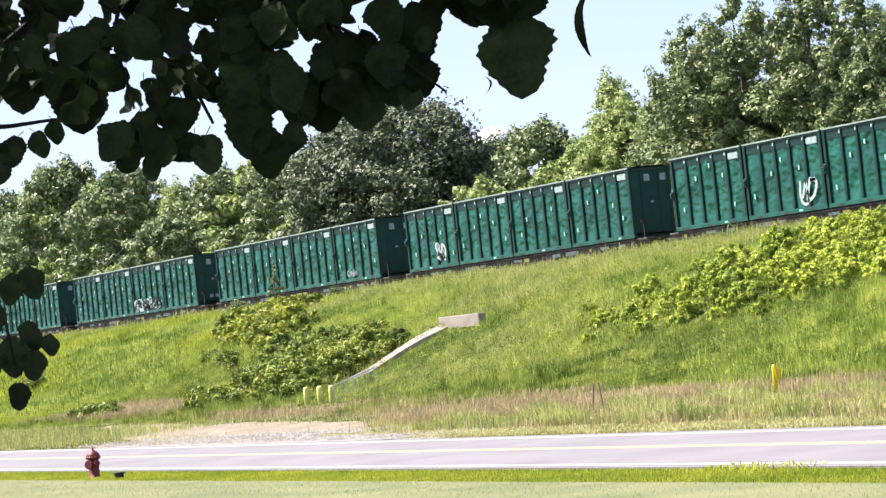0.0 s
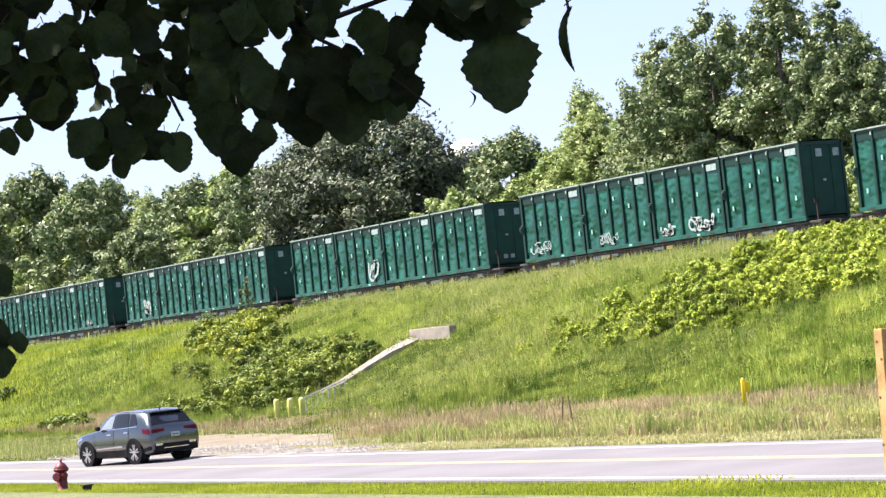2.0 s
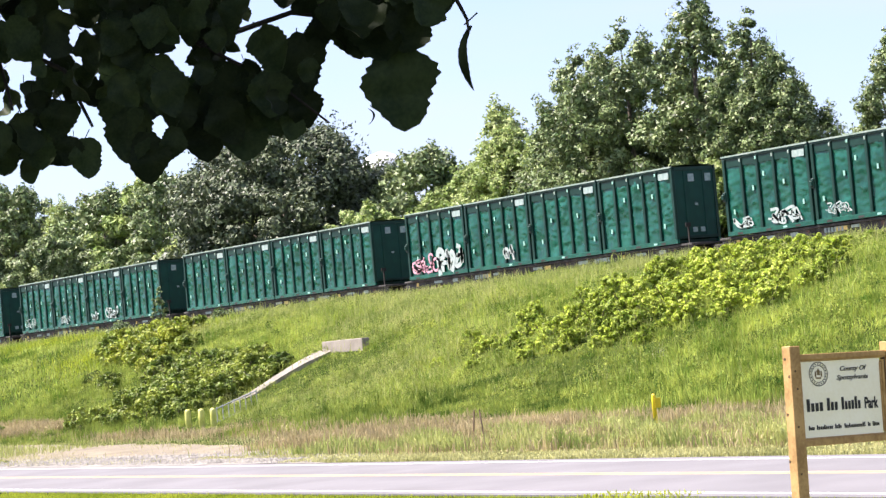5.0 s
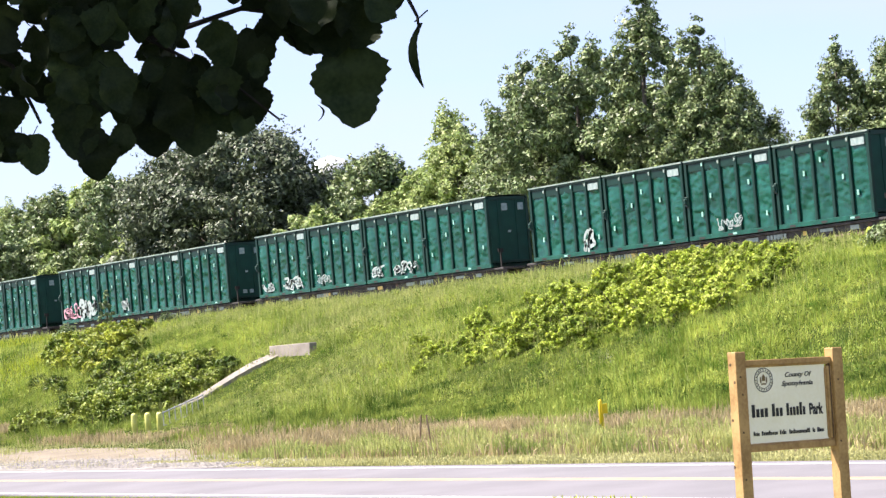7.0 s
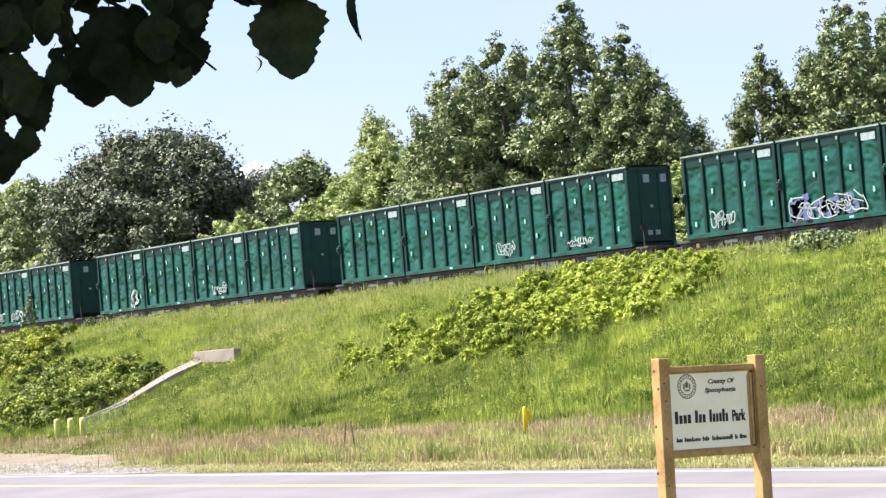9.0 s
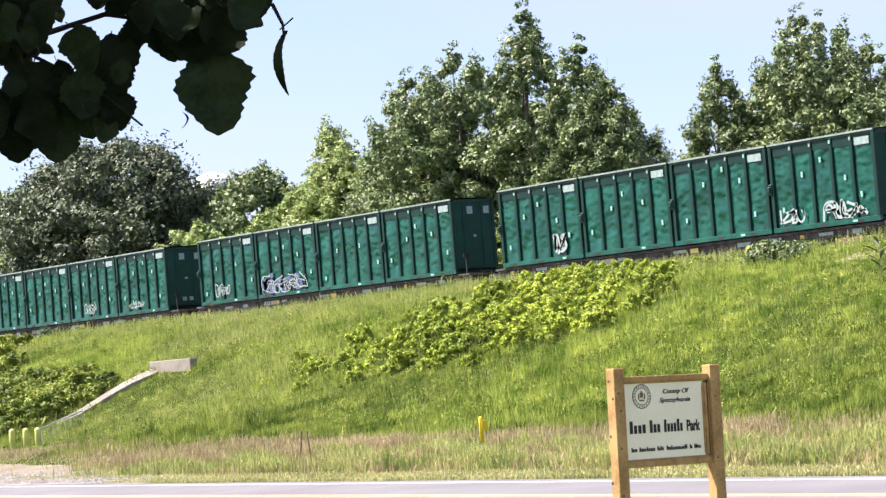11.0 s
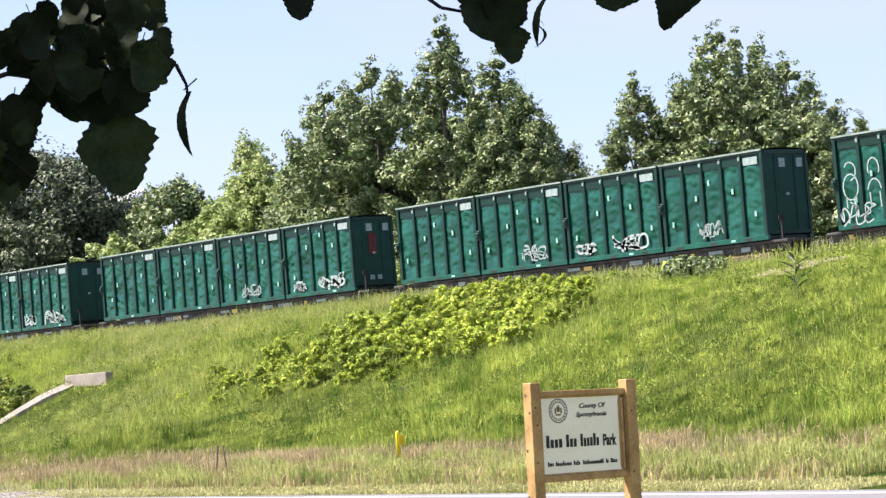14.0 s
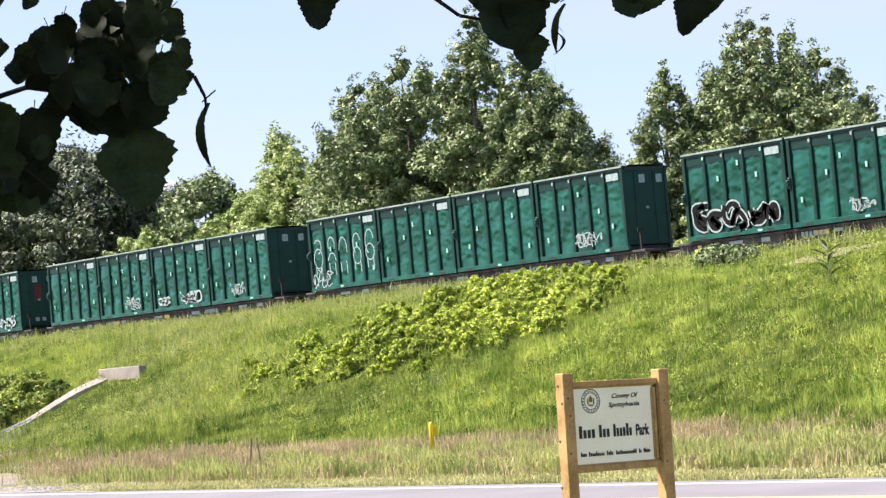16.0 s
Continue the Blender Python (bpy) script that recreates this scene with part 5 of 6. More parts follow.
# ---- hydrant and black box on the verge
hyd = empty("fire_hydrant", pose(-51.5, 19.45, 0.0), "dark red fire hydrant standing on the verge", "fire hydrant")
part("barrel", lathe([(0.17, 0.0), (0.17, 0.04), (0.12, 0.06), (0.115, 0.46), (0.15, 0.48), (0.17, 0.5), (0.17, 0.53), (0.13, 0.545)], 22), M["hydrant"], hyd, smooth=True)
part("bonnet", lathe([(0.15, 0.53), (0.15, 0.56), (0.125, 0.6), (0.09, 0.645), (0.045, 0.67), (0.035, 0.68), (0.035, 0.73), (0.005, 0.735)], 22), M["hydrant"], hyd, smooth=True)
for d in ((1, 0, 0), (-1, 0, 0)):
    bm = bmesh.new()
    cyl(bm, (d[0] * 0.08, 0, 0.38), (d[0] * 0.19, 0, 0.38), 0.055), cyl(bm, (d[0] * 0.18, 0, 0.38), (d[0] * 0.22, 0, 0.38), 0.068, seg=8)
    part("hose_cap", bm, M["hydrant"], hyd)
bm = bmesh.new()
cyl(bm, (0.05, -0.05, 0.36), (0.12, -0.15, 0.36), 0.085), cyl(bm, (0.11, -0.14, 0.36), (0.14, -0.19, 0.36), 0.1, seg=8)
part("pumper_cap", bm, M["hydrant"], hyd)
bm = bmesh.new()
for k in range(8):
    a = 6.283 * k / 8
    cyl(bm, (0.15 * math.cos(a), 0.15 * math.sin(a), 0.47), (0.15 * math.cos(a), 0.15 * math.sin(a), 0.56), 0.012, seg=6)
part("flange_bolts", bm, M["hydrant"], hyd)
bx = empty("valve_box", pose(-49.9, 19.4, 0.0), "small black plastic valve box on the grass", "valve box")
bm = bmesh.new()
r4 = bmesh.ops.create_cone(bm, cap_ends=True, segments=4, radius1=0.11, radius2=0.15, depth=0.17, matrix=Matrix.Translation((0, 0, 0.08)) @ Matrix.Rotation(0.4, 4, "Z"))
part("box", bm, M["black_box"], bx)
part("lid", boxes((-0.12, 0.12, -0.12, 0.12, 0.16, 0.185), bevel=0.006), M["black_box"], bx)


# ---- grey car
def car_sections():
    """Stations along the car (front at x=0): x, sill half-width, mid, belt, top half-width, sill z, mid z, belt z, top z."""
    return [
        (0.00, 0.55, 0.62, 0.60, 0.50, 0.30, 0.52, 0.70, 0.76), (0.10, 0.74, 0.80, 0.76, 0.62, 0.24, 0.52, 0.80, 0.88), (0.35, 0.84, 0.89, 0.84, 0.70, 0.22, 0.55, 0.90, 0.98),
        (0.75, 0.87, 0.92, 0.88, 0.74, 0.22, 0.58, 0.96, 1.04), (1.15, 0.87, 0.92, 0.89, 0.74, 0.22, 0.60, 0.99, 1.08), (1.35, 0.87, 0.92, 0.89, 0.72, 0.22, 0.60, 1.01, 1.13),
        (1.60, 0.87, 0.92, 0.89, 0.74, 0.22, 0.60, 1.02, 1.32), (1.90, 0.87, 0.92, 0.89, 0.70, 0.22, 0.60, 1.03, 1.50), (2.20, 0.87, 0.92, 0.89, 0.69, 0.22, 0.60, 1.04, 1.57),
        (2.70, 0.87, 0.92, 0.89, 0.69, 0.22, 0.60, 1.05, 1.61), (3.30, 0.87, 0.92, 0.89, 0.68, 0.22, 0.60, 1.07, 1.60), (3.80, 0.87, 0.92, 0.88, 0.65, 0.23, 0.60, 1.09, 1.57),
        (4.02, 0.86, 0.91, 0.86, 0.62, 0.26, 0.60, 1.10, 1.52), (4.20, 0.85, 0.90, 0.85, 0.66, 0.28, 0.60, 1.09, 1.33), (4.36, 0.83, 0.88, 0.83, 0.72, 0.30, 0.60, 1.04, 1.12), (4.42, 0.81, 0.87, 0.81, 0.70, 0.32, 0.60, 0.98, 1.05), (4.47, 0.76, 0.83, 0.77, 0.62, 0.36, 0.60, 0.80, 0.86),
    ]


def section_at(x):
    s = np.array(car_sections())
    return [np.interp(x, s[:, 0], s[:, k]) for k in range(9)]


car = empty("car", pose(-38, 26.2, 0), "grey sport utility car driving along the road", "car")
bm = bmesh.new()
rings = []
for s in car_sections():
    x, w0, w1, w2, w3, z0, z1, z2, z3 = s
    half = [(w0 * 0.7, z0 - 0.02), (w0, z0 + 0.03), (w1, z1), (w1 * 0.995, (z1 + z2) / 2 + 0.02), (w2, z2), ((w2 + w3) / 2 + 0.015, (z2 + z3) / 2), (w3 + 0.03, z3 - 0.06), (w3 - 0.08, z3 - 0.012), (0.25, z3 + 0.008)]
    rings.append([bm.verts.new((x, sy * y, z)) for sy, pts in ((1, half), (-1, half[::-1])) for y, z in pts])
for a, b in zip(rings, rings[1:]):
    n = len(a)
    for i in range(n):
        bm.faces.new((a[i], a[(i + 1) % n], b[(i + 1) % n], b[i]))
bm.faces.new(rings[0]), bm.faces.new(rings[-1][::-1])
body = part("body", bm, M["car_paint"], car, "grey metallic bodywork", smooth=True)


def flank(x, z):
    """Half-width of the body at length x and height z."""
    _, w0, w1, w2, w3, z0, z1, z2, z3 = section_at(x)
    return np.interp(z, [z0 + 0.03, z1, (z1 + z2) / 2 + 0.02, z2, (z2 + z3) / 2, z3 - 0.06], [w0, w1, w1 * 0.995, w2, (w2 + w3) / 2 + 0.015, w3 + 0.03])


def panel(name, low, high, side, material, parent, label="", off=0.006):
    """A sheet that follows the body's flank between a lower and an upper line of points (x, z)."""
    bm = bmesh.new()
    lo, hi = np.array(low, float), np.array(high, float)
    n, m = 12, 6
    f = np.linspace(0, 1, n + 1)
    g = []
    for u in f:
        a = [np.interp(u, np.linspace(0, 1, len(lo)), lo[:, k]) for k in (0, 1)]
        b = [np.interp(u, np.linspace(0, 1, len(hi)), hi[:, k]) for k in (0, 1)]
        g.append([bm.verts.new((a[0] + (b[0] - a[0]) * w, side * (flank(a[0] + (b[0] - a[0]) * w, a[1] + (b[1] - a[1]) * w) + off), a[1] + (b[1] - a[1]) * w)) for w in np.linspace(0, 1, m + 1)])
    for i in range(n):
        for j in range(m):
            bm.faces.new((g[i][j], g[i + 1][j], g[i + 1][j + 1], g[i][j + 1]))
    return part(name, bm, material, parent, label, smooth=True)


for side in (1, -1):
    panel("front_window", [(1.66, 1.09), (2.36, 1.11)], [(1.98, 1.36), (2.12, 1.46), (2.42, 1.52)], side, M["car_glass_sky"], body, "side window with sky light painted into the glass", 0.012)
    panel("rear_window", [(2.45, 1.115), (3.26, 1.14)], [(2.5, 1.53), (3.22, 1.53)], side, M["car_glass"], body, off=0.012)
    panel("quarter_window", [(3.33, 1.15), (3.72, 1.2)], [(3.3, 1.52), (3.52, 1.5)], side, M["car_glass"], body, off=0.012)
    panel("window_trim", [(1.6, 1.06), (3.75, 1.12)], [(1.6, 1.08), (3.75, 1.14)], side, M["chrome"], body, off=0.014)
    panel("sill_trim", [(1.25, 0.25), (3.15, 0.25)], [(1.25, 0.44), (3.15, 0.44)], side, M["car_trim"], body, "black lower trim", 0.012)
    panel("sill_trim", [(3.95, 0.33), (4.4, 0.4)], [(3.95, 0.42), (4.4, 0.52)], side, M["car_trim"], body, "black lower trim", 0.012)
    panel("door_moulding", [(1.4, 0.5), (2.95, 0.53)], [(1.45, 0.535), (2.9, 0.585)], side, M["chrome"], body, off=0.016)
    panel("door_handle", [(2.1, 0.92), (2.32, 0.925)], [(2.1, 0.955), (2.32, 0.96)], side, M["chrome"], body, off=0.03)
    panel("door_handle", [(3.05, 0.95), (3.27, 0.955)], [(3.05, 0.985), (3.27, 0.99)], side, M["chrome"], body, off=0.03)
    for xs in (1.32, 2.43, 3.3):
        panel("door_gap", [(xs, 0.42), (xs + 0.014, 0.42)], [(xs, 1.06), (xs + 0.014, 1.06)], side, M["car_trim"], body, off=0.008)
    bm = bmesh.new()
    box(bm, 1.62, 1.78, side * 0.9 - 0.02, side * 0.9 + 0.16 * side + 0.02, 1.08, 1.22, bevel=0.03)
    part("mirror", bm, M["car_trim"], body)
    bm = bmesh.new()
    cyl(bm, (2.1, side * 0.64, 1.53), (2.9, side * 0.66, 1.592), 0.02, seg=8), cyl(bm, (2.9, side * 0.66, 1.592), (3.8, side * 0.61, 1.55), 0.02, seg=8)
    part("roof_rail", bm, M["chrome"], body)
    panel("headlight", [(0.12, 0.7), (0.6, 0.83)], [(0.14, 0.78), (0.55, 0.9)], side, M["chrome"], body, off=0.012)
    panel("tail_light", [(4.08, 0.9), (4.4, 0.86)], [(4.02, 1.04), (4.36, 1.02)], side, M["tail_red"], body, off=0.014)
    # rear face pieces
    bm = bmesh.new()
    box(bm, 4.34, 4.452, side * 0.58 - 0.24, side * 0.58 + 0.22, 0.88, 1.02, bevel=0.02)
    part("tail_light", bm, M["tail_red"], body)
    bm = bmesh.new()
    box(bm, 4.46, 4.49, side * 0.6 - 0.12, side * 0.6 + 0.12, 0.5, 0.58, bevel=0.012)
    part("exhaust_trim", bm, M["chrome"], body)
    for wx in (0.86, 3.54):
        arch = bmesh.new()
        ys = [side * 0.905, side * 0.935]
        o = [[arch.verts.new((wx + r * math.cos(a), y, 0.35 + r * math.sin(a))) for a in [math.pi * (k / 14 * 1.16 - 0.08) for k in range(15)]] for r in (0.37, 0.445) for y in ys]
        for k in range(14):
            for a_, b_ in ((0, 1), (1, 3), (3, 2), (2, 0)):
                arch.faces.new((o[a_][k], o[a_][k + 1], o[b_][k + 1], o[b_][k]))
        part("wheel_arch", arch, M["car_trim"], body, "black wheel arch")
        well = bmesh.new()
        cyl(well, (wx, side * 0.6, 0.36), (wx, side * 0.922, 0.36), 0.38, seg=24)
        part("wheel_well", well, M["car_trim"], body)
bm = bmesh.new()
bm.faces.new([bm.verts.new(p) for p in ((4.09, -0.6, 1.47), (4.09, 0.6, 1.47), (4.345, 0.7, 1.15), (4.345, -0.7, 1.15))])
part("rear_screen", bm, M["car_glass"], body)
part("roof_spoiler", boxes((3.96, 4.17, -0.57, 0.57, 1.485, 1.525), bevel=0.015), M["car_trim"], body)
part("rear_bumper", boxes((4.2, 4.475, -0.8, 0.8, 0.3, 0.6), bevel=0.04), M["car_trim"], body, "black lower bumper")
part("bumper_trim", boxes((4.465, 4.49, -0.44, 0.44, 0.41, 0.44), bevel=0.006), M["chrome"], body)
part("number_plate", boxes((4.43, 4.48, -0.16, 0.16, 0.74, 0.88), bevel=0.006), M["plate_white"], body, "white plate")
part("tailgate_panel", boxes((4.4, 4.462, -0.5, 0.5, 0.72, 0.86), bevel=0.01), M["car_trim"], body)
part("plate_marks", boxes((4.475, 4.484, -0.11, -0.02, 0.795, 0.825), (4.475, 4.484, 0.01, 0.11, 0.795, 0.825)), M["ink"], body)
bm = bmesh.new()
bm.faces.new([bm.verts.new(p) for p in ((1.42, -0.62, 1.17), (1.42, 0.62, 1.17), (2.02, 0.54, 1.53), (2.02, -0.54, 1.53))])
part("windscreen", bm, M["car_glass"], body)
bm = bmesh.new()
cyl(bm, (3.72, 0, 1.59), (3.85, 0, 1.66), 0.018, 0.006, 6)
part("aerial", bm, M["car_trim"], body)


def wheel(x, y, out):
    """A tyre with a ten-spoke rim, axle along y."""
    th = part("wheel", lathe([(0.2, -0.09), (0.25, -0.1), (0.315, -0.11), (0.335, -0.08), (0.34, 0.0), (0.335, 0.08), (0.315, 0.11), (0.2, 0.1)], 30), M["tyre"], car, "black tyre", smooth=True)
    th.matrix_basis = Matrix.Translation((x, y, 0.35)) @ Matrix.Rotation(radians(90 * out), 4, "X")
    part("rim", lathe([(0.255, -0.105), (0.27, -0.118), (0.26, -0.118), (0.2, -0.06), (0.05, -0.06), (0.01, -0.06)], 30), M["car_trim"], th)
    bm = bmesh.new()
    for k in range(10):
        a = 6.283 * k / 10 + (0.12 if k % 2 else -0.12)
        box(bm, 0.03, 0.255, -0.017, 0.017, -0.118, -0.09, m=Matrix.Rotation(a, 4, "Z"))
    cyl(bm, (0, 0, -0.125), (0, 0, -0.08), 0.05, seg=14)
    part("spokes", bm, M["alloy"], th, "bright alloy spokes")
    return th


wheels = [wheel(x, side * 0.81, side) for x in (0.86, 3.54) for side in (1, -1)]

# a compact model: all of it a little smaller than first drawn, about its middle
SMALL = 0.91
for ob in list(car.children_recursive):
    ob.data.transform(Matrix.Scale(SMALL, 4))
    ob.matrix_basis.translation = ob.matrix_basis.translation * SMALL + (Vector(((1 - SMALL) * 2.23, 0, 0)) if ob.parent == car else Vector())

# ---- leafy boughs hanging close in front
BASIS = pose(0, 0, 0, 92.364, 4.844, 56.85)
PX = 3.0 / 4307


def leaf_mesh(seed, length, width, bend=0.0):
    """A broad toothed leaf, hanging along -y, crumpled, folded at the midrib."""
    r = random.Random(seed)
    bm = bmesh.new()
    n = 18
    mid, left, right = [], [], []
    curl, fold, p0, p1 = r.uniform(-0.6, 0.9), r.uniform(0.1, 0.55), r.uniform(0, 6), r.uniform(0, 6)
    for k in range(n + 1):
        f = k / n
        w = width / 2 * math.sin(math.pi * min(1, f * 0.93 + 0.05)) ** 0.6 * (1 - 0.2 * f ** 3) * (0.9 + 0.12 * f)
        wl = w * (1 + (0.05 if k % 2 else -0.04) + 0.13 * math.sin(f * 7 + p0) + r.uniform(-0.03, 0.03))
        wr = w * (1 + (0.05 if k % 2 else -0.04) + 0.13 * math.sin(f * 8 + p1) + r.uniform(-0.03, 0.03))
        if k == n:
            wl = wr = width * 0.012
        z = curl * length * (f - 0.3) ** 2
        x = bend * length * (f - 0.4) ** 2
        mid.append(bm.verts.new((x, -length * f, z)))
        left.append(bm.verts.new((x - wl, -length * f + 0.1 * wl, z + wl * (fold + 0.3 * math.sin(f * 9 + p0)))))
        right.append(bm.verts.new((x + wr, -length * f + 0.1 * wr, z + wr * (fold + 0.3 * math.sin(f * 8 + p1)))))
    for k in range(n):
        bm.faces.new((mid[k], mid[k + 1], left[k + 1], left[k]))
        bm.faces.new((mid[k], right[k], right[k + 1], mid[k + 1]))
    # stalk
    cyl(bm, (0, 0, 0), (r.uniform(-0.02, 0.02), length * 0.2, 0.004), 0.0011, 0.0014, 5)
    me = bpy.data.meshes.new("leaf")
    bmesh.ops.recalc_face_normals(bm, faces=bm.faces)
    for f in bm.faces:
        f.smooth = True
    bm.to_mesh(me)
    bm.free()
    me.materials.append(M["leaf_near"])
    return me


LEAVES = [leaf_mesh(s, 0.1, 0.1 * random.Random(s).uniform(0.78, 0.98)) for s in range(14)] + [leaf_mesh(20 + s, 0.1, 0.015, -1.9 + 2.6 * s) for s in range(2)]


def hang(parent, ref, px, py, size, turn, depth=0.0, seed=0, tilt=0.0, narrow=False):
    """A leaf whose middle shows at an offset from the bough's reference, size in the same small units."""
    me = LEAVES[14 + seed % 2] if narrow else LEAVES[seed % 14]
    ob = new("leaf", me)
    ob.parent = parent
    s = size * PX / 0.1
    k = 1 + depth / 3.0
    m = Matrix.Translation(((px - ref[0]) * PX * k, -(py - ref[1]) * PX * k, -depth)) @ Matrix.Rotation(radians(turn), 4, "Z") @ Matrix.Rotation(radians(tilt), 4, "Y") @ Matrix.Translation((0, size * PX * 0.5, 0))
    ob.matrix_basis = m @ Matrix.Scale(s, 4)
    return ob


def twigs(parent, ref, lines, r0):
    for pts in lines:
        bm = bmesh.new()
        p = [Vector(((x - ref[0]) * PX, -(y - ref[1]) * PX, -d)) for x, y, d in pts]
        for k in range(len(p) - 1):
            cyl(bm, p[k], p[k + 1], r0 * (1 - 0.8 * k / len(p)), r0 * (1 - 0.8 * (k + 1) / len(p)), 6)
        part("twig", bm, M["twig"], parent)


def fill(parent, ref, outline, count, seed, size=(38, 98)):
    """Leaves inside an outline given as (x, lowest y) pairs, up past the top of view."""
    r = random.Random(seed)
    xs, ys = [o[0] for o in outline], [o[1] for o in outline]
    clumps = [(r.uniform(xs[0], xs[-1]), r.uniform(0, 1)) for _ in range(count // 6)]
    for k in range(count):
        cx, f = clumps[k % len(clumps)]
        x = min(xs[-1], max(xs[0], r.gauss(cx, 42)))
        y = min(-150 + f * (float(np.interp(x, xs, ys)) + 110) + r.gauss(0, 38), float(np.interp(x, xs, ys)) - 40)
        hang(parent, ref, x, y, r.uniform(*size), r.uniform(-45, 45), r.uniform(-0.12, 0.25), r.randrange(99), r.uniform(-55, 55))


bough = empty("leafy_bough", Matrix(), "leafy tree bough coloured dark for shade, swaying in the wind", "tree bough")
refA = (908, 176)
fill(bough, refA, [(570, 190), (620, 200), (680, 180), (740, 165), (770, 80), (800, 40), (860, 50), (880, 20), (970, 0)], 120, 5, (34, 90))
for x, y, s, t, nrw in ((915, 103, 150, 4, 0), (745, 130, 80, 12, 0), (725, 165, 55, -12, 0), (640, 175, 105, 0, 0), (690, 130, 110, 15, 0), (565, 175, 110, 10, 0),
                        (735, 60, 120, -10, 0), (870, 5, 110, 20, 0), (930, -10, 100, -15, 0), (600, 110, 120, 0, 0)):
    hang(bough, refA, x, y, s, t, 0.0, int(x), 8)
hang(bough, refA, 1024, 44, 115, -4, 0.02, 1, 10, True)
hang(bough, refA, 868, 148, 30, 10, 0.01, 0, 30, True)
twigs(bough, refA, [[(300, -420, 0), (420, -160, 0.02), (560, 20, 0), (700, 90, -0.02), (790, 160, 0)], [(560, 20, 0), (720, -40, 0.03), (860, -20, 0.02), (905, 40, 0)], [(720, -40, 0.03), (900, -70, 0), (1015, -60, 0.02), (1034, -24, 0.02), (1037, 2, 0.02)],
                    [(420, -160, 0.02), (430, 60, 0.05), (450, 200, 0)]], 0.0042)

low = empty("leafy_bough", Matrix(), "leafy tree bough coloured dark for shade, with lower hanging twigs", "tree bough")
refC = (369, 310)
fill(low, refC, [(-330, 200), (-200, 190), (0, 175), (60, 170), (100, 190), (150, 225), (200, 220), (220, 290), (290, 290), (320, 200), (400, 190), (440, 230), (520, 220), (560, 190), (590, 170)], 405, 6, (34, 90))
for x, y, s, t in ((370, 275, 72, 5), (250, 240, 80, -10), (285, 262, 70, 10), (225, 275, 62, 0), (340, 262, 52, -14), (268, 298, 44, 16), (145, 185, 100, 5), (40, 130, 130, 0), (120, 160, 100, 15), (320, 210, 75, -8), (478, 275, 92, 5), (445, 235, 100, -8), (430, 200, 90, 4), (520, 250, 60, -12), (500, 150, 110, 10), (535, 190, 85, -10), (70, 250, 50, 20), (20, 262, 60, -20),
                   (98, 228, 45, 10), (-5, 290, 60, 0), (50, 495, 60, 20), (12, 505, 60, -15), (45, 588, 55, 30), (12, 625, 75, 5), (50, 640, 55, -5), (80, 605, 40, 15), (22, 695, 50, 0), (-30, 560, 80, 0), (-40, 640, 80, 10), (-50, 480, 90, 10), (-60, 400, 90, 0), (-70, 320, 90, 15)):
    hang(low, refC, x, y, s, t, 0.0, int(x) + 99, 10)
twigs(low, refC, [[(300, -420, 0), (240, -100, 0), (200, 60, 0.02), (240, 190, 0)], [(240, -100, 0), (60, 20, 0.02), (-60, 120, 0)], [(200, 60, 0.02), (330, 120, 0), (380, 220, 0)], [(60, 20, 0.02), (-80, 220, 0), (-60, 420, 0), (0, 560, 0), (20, 660, 0)],
                  [(-80, 220, 0), (20, 215, 0), (100, 205, 0)]], 0.0042)

sprig = empty("leafy_sprig", Matrix(), "small hanging sprig of leaves coloured dark for shade", "tree bough")
refB = (925, 115)
for x, y, s, t, n_ in ((548, 5, 90, 5, 0), (875, 25, 125, 8, 0), (915, 10, 110, -15, 0), (922, 85, 72, 0, 0), (968, 40, 90, -14, 1), (985, 70, 40, 5, 1), (1095, -10, 75, 20, 0), (1130, -15, 70, -20, 0), (1205, 12, 85, -5, 0), (1240, -30, 90, 15, 0),
                       (830, -35, 100, 10, 0), (760, -60, 100, 0, 0), (950, -50, 110, 15, 0), (1030, -70, 110, -10, 0), (880, -90, 110, 0, 0), (600, -60, 90, -12, 0), (680, -90, 110, 12, 0), (1160, -80, 110, 0, 0), (1300, -60, 100, 0, 0), (525, -40, 70, 30, 0)):
    hang(sprig, refB, x, y, s, t, 0.0, int(x) + 7, 12, bool(n_))
twigs(sprig, refB, [[(300, -420, 0), (520, -160, 0), (740, -20, 0), (800, 22, 0), (850, 30, 0), (900, 40, 0)], [(740, -20, 0), (960, -60, 0), (1110, -60, 0), (1300, -90, 0)], [(520, -160, 0), (550, -40, 0)]], 0.004)

# ---- the boughs' own tree, unseen behind the camera, added to block sun and sky
unseen_shade_tree = tree("round", 10.5, 13.0, 41, "leaf_near", 230, 170, (0.09, 0.2), 0.42, "unseen shade tree on the lawn, added to keep light off the boughs")
unseen_shade_tree.matrix_world = pose(-1.6, -3.4, 0.75)

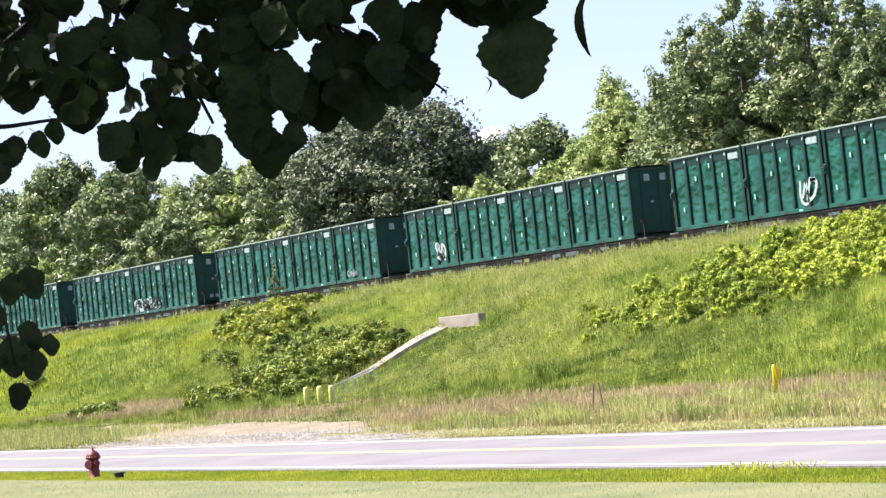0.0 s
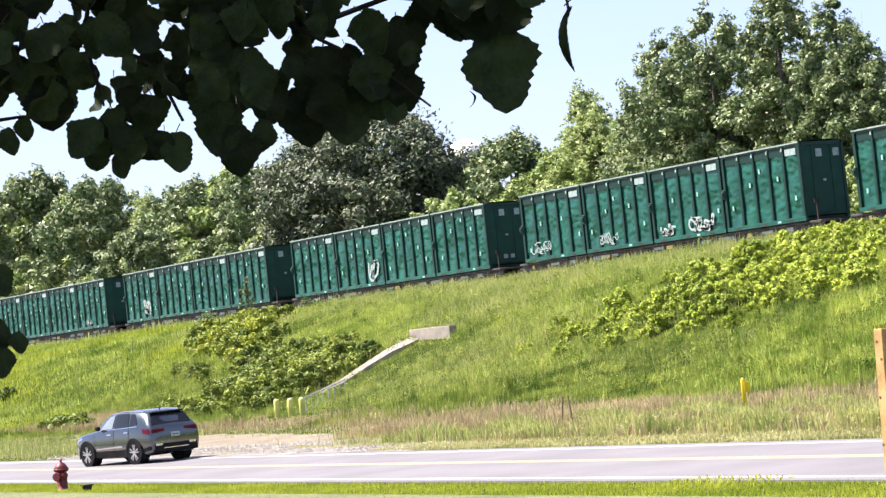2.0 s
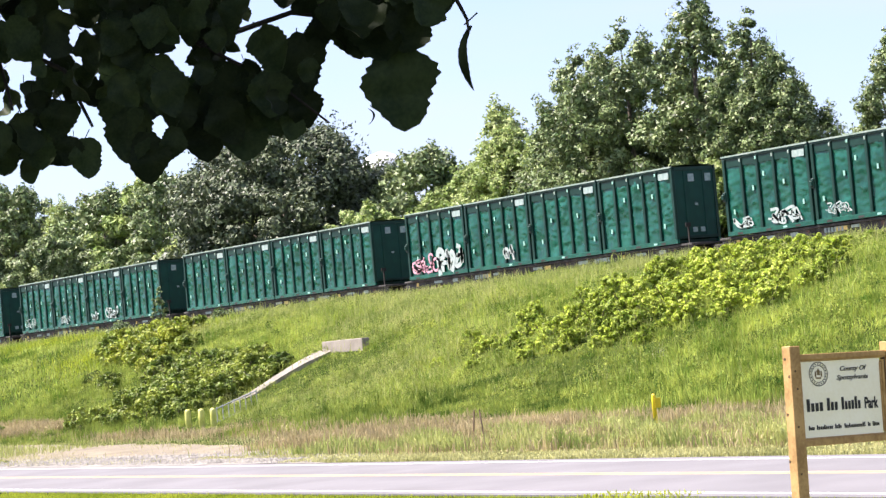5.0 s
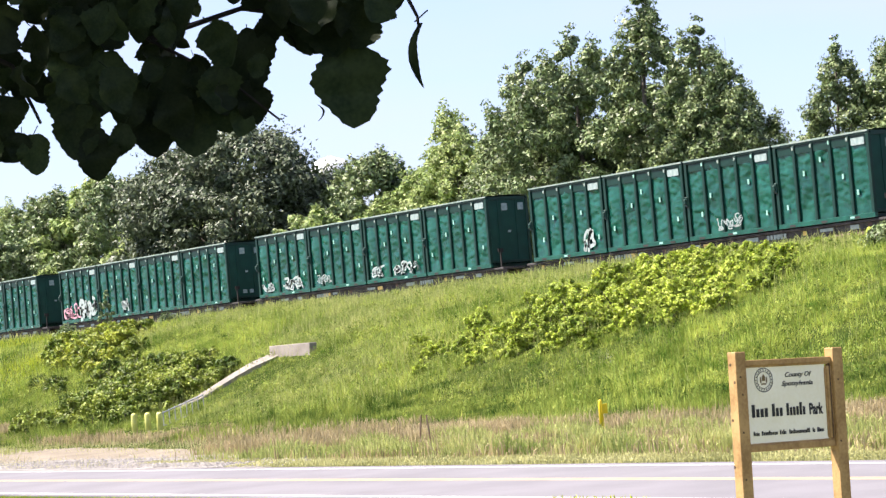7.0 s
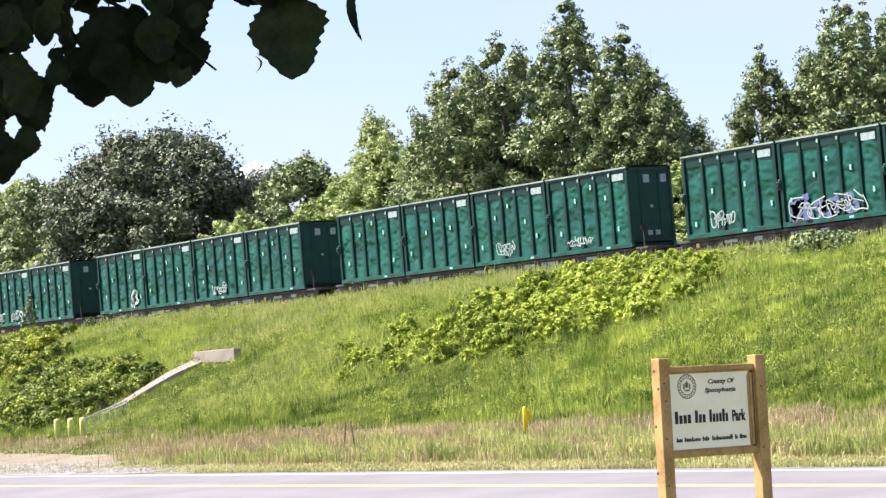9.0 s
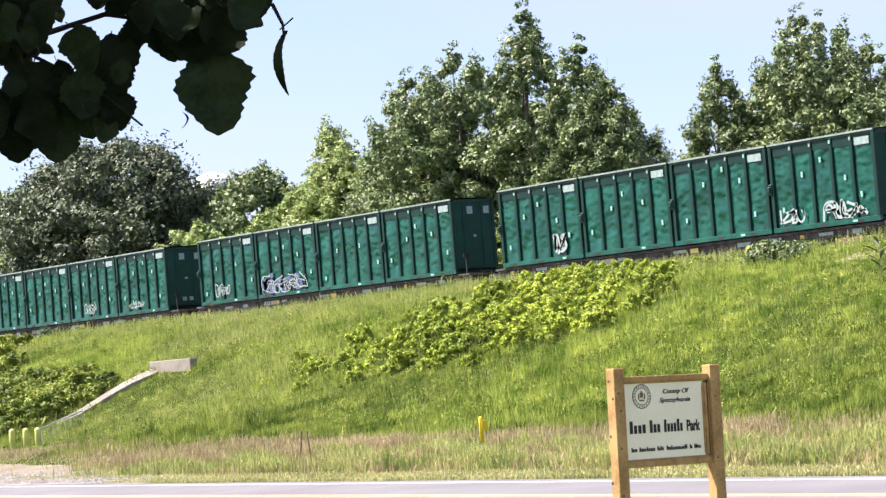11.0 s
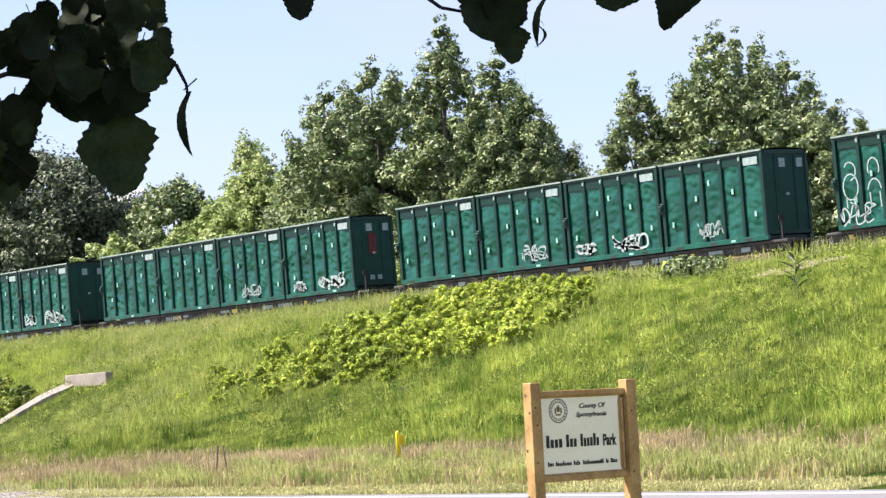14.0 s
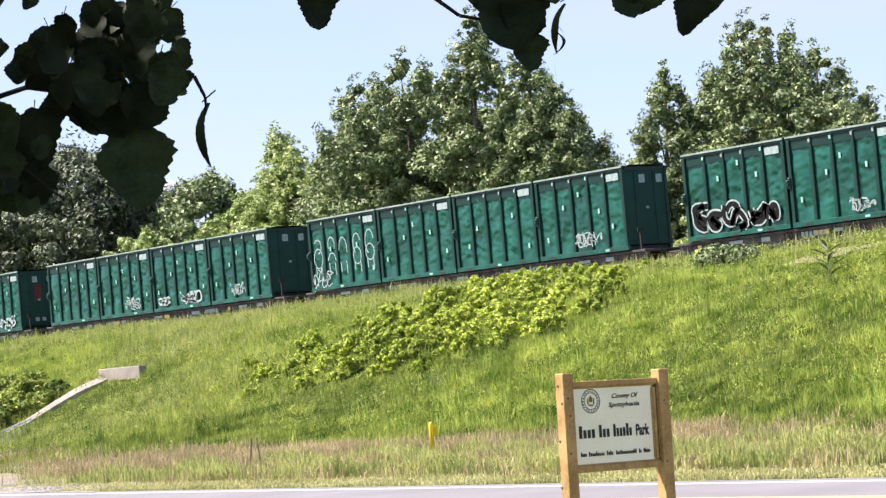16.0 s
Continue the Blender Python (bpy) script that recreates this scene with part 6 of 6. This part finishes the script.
BOUGH = [
    (0, -2.626, 1.459, 2.692),
    (0.5, -2.620, 1.471, 2.689),
    (1, -2.609, 1.485, 2.685),
    (1.5, -2.608, 1.484, 2.690),
    (2, -2.564, 1.541, 2.698),
    (2.5, -2.571, 1.533, 2.680),
    (3, -2.562, 1.545, 2.685),
    (3.5, -2.566, 1.536, 2.691),
    (4, -2.563, 1.540, 2.689),
    (4.2, -2.567, 1.535, 2.680),
    (5.2, -2.560, 1.542, 2.693),
    (6.3, -2.558, 1.545, 2.696),
    (6.5, -2.555, 1.550, 2.690),
    (7, -2.554, 1.549, 2.691),
    (7.5, -2.543, 1.562, 2.717),
    (8, -2.538, 1.568, 2.720),
    (8.5, -2.548, 1.554, 2.707),
    (9, -2.536, 1.565, 2.745),
    (9.2, -2.539, 1.563, 2.729),
    (10.2, -2.547, 1.552, 2.714),
    (11.3, -2.555, 1.542, 2.688),
    (11.5, -2.556, 1.540, 2.691),
    (12, -2.561, 1.527, 2.709),
    (12.5, -2.547, 1.543, 2.741),
    (13, -2.580, 1.499, 2.686),
    (13.5, -2.570, 1.516, 2.694),
    (14, -2.569, 1.528, 2.631),
    (14.5, -2.583, 1.501, 2.638),
    (15, -2.570, 1.508, 2.733),
    (15.5, -2.591, 1.473, 2.714),
    (16, -2.574, 1.520, 2.615),
]
TWIG_LOW = [
    (0, -2.808, 1.123, 2.638),
    (0.5, -2.806, 1.128, 2.649),
    (1, -2.791, 1.144, 2.672),
    (1.5, -2.782, 1.157, 2.676),
    (2, -2.752, 1.191, 2.665),
    (2.5, -2.751, 1.193, 2.677),
    (3, -2.747, 1.199, 2.664),
    (3.5, -2.745, 1.200, 2.669),
    (4, -2.743, 1.202, 2.659),
    (5.2, -2.740, 1.204, 2.666),
    (6.5, -2.736, 1.209, 2.668),
    (7, -2.734, 1.212, 2.663),
    (7.5, -2.731, 1.213, 2.668),
    (8, -2.728, 1.216, 2.667),
    (9, -2.741, 1.193, 2.655),
    (11.5, -2.730, 1.207, 2.652),
    (12.5, -2.730, 1.208, 2.652),
    (14.3, -2.730, 1.208, 2.649),
    (16, -2.726, 1.212, 2.658),
]
SPRIG = [
    (0, -2.237, 1.941, 2.879),
    (12.2, -2.237, 1.941, 2.879),
    (12.6, -2.248, 1.941, 2.830),
    (13, -2.262, 1.931, 2.801),
    (13.5, -2.260, 1.933, 2.804),
    (14, -2.271, 1.928, 2.759),
    (14.5, -2.260, 1.941, 2.753),
    (14.7, -2.241, 1.953, 2.804),
    (15, -2.228, 1.952, 2.877),
    (15.5, -2.228, 1.956, 2.859),
    (15.8, -2.261, 1.936, 2.780),
    (16, -2.278, 1.923, 2.745),
]


def motions():
    """All keyed movement: boughs in the wind, train, car and its wheels."""
    for ob, rows in ((bough, BOUGH), (low, TWIG_LOW), (sprig, SPRIG)):
        walk(ob, [(t, Matrix.Translation((x, y, z)) @ BASIS) for t, x, y, z in rows])
    for ob, dx, dz in train:
        walk(ob, [(t, pose(train_x(t, dev) + dx, 69.56, DECK + dz)) for t, dev in TRAIN_ROWS])
    walk(car, [(t, pose(x, 25.95, 0.0, 0, 0, float(np.interp(t, [0.8, 2.0, 3.0, 6.0], [4.0, 10.0, 10.0, 0.0])))) for t, x in CAR_ROWS])
    for wh in wheels:
        rest = wh.matrix_basis.copy()
        spin = [(k / 30, -84.0 * k) for k in range(91)] + [(16.0, -84.0 * 90)]
        walk(wh, [(t, Matrix.Translation(rest.translation) @ Matrix.Rotation(radians(a), 4, "Y") @ rest.to_3x3().to_4x4()) for t, a in spin])


CAR_ROWS = [(0.0, -15.6), (0.7, -32.0), (1.0, -39.0), (1.5, -51.2), (2.0, -65.9), (2.5, -82.2), (3.0, -98.4), (6.0, -180.0), (11.0, -320.0), (16.0, -460.0)]
motions()
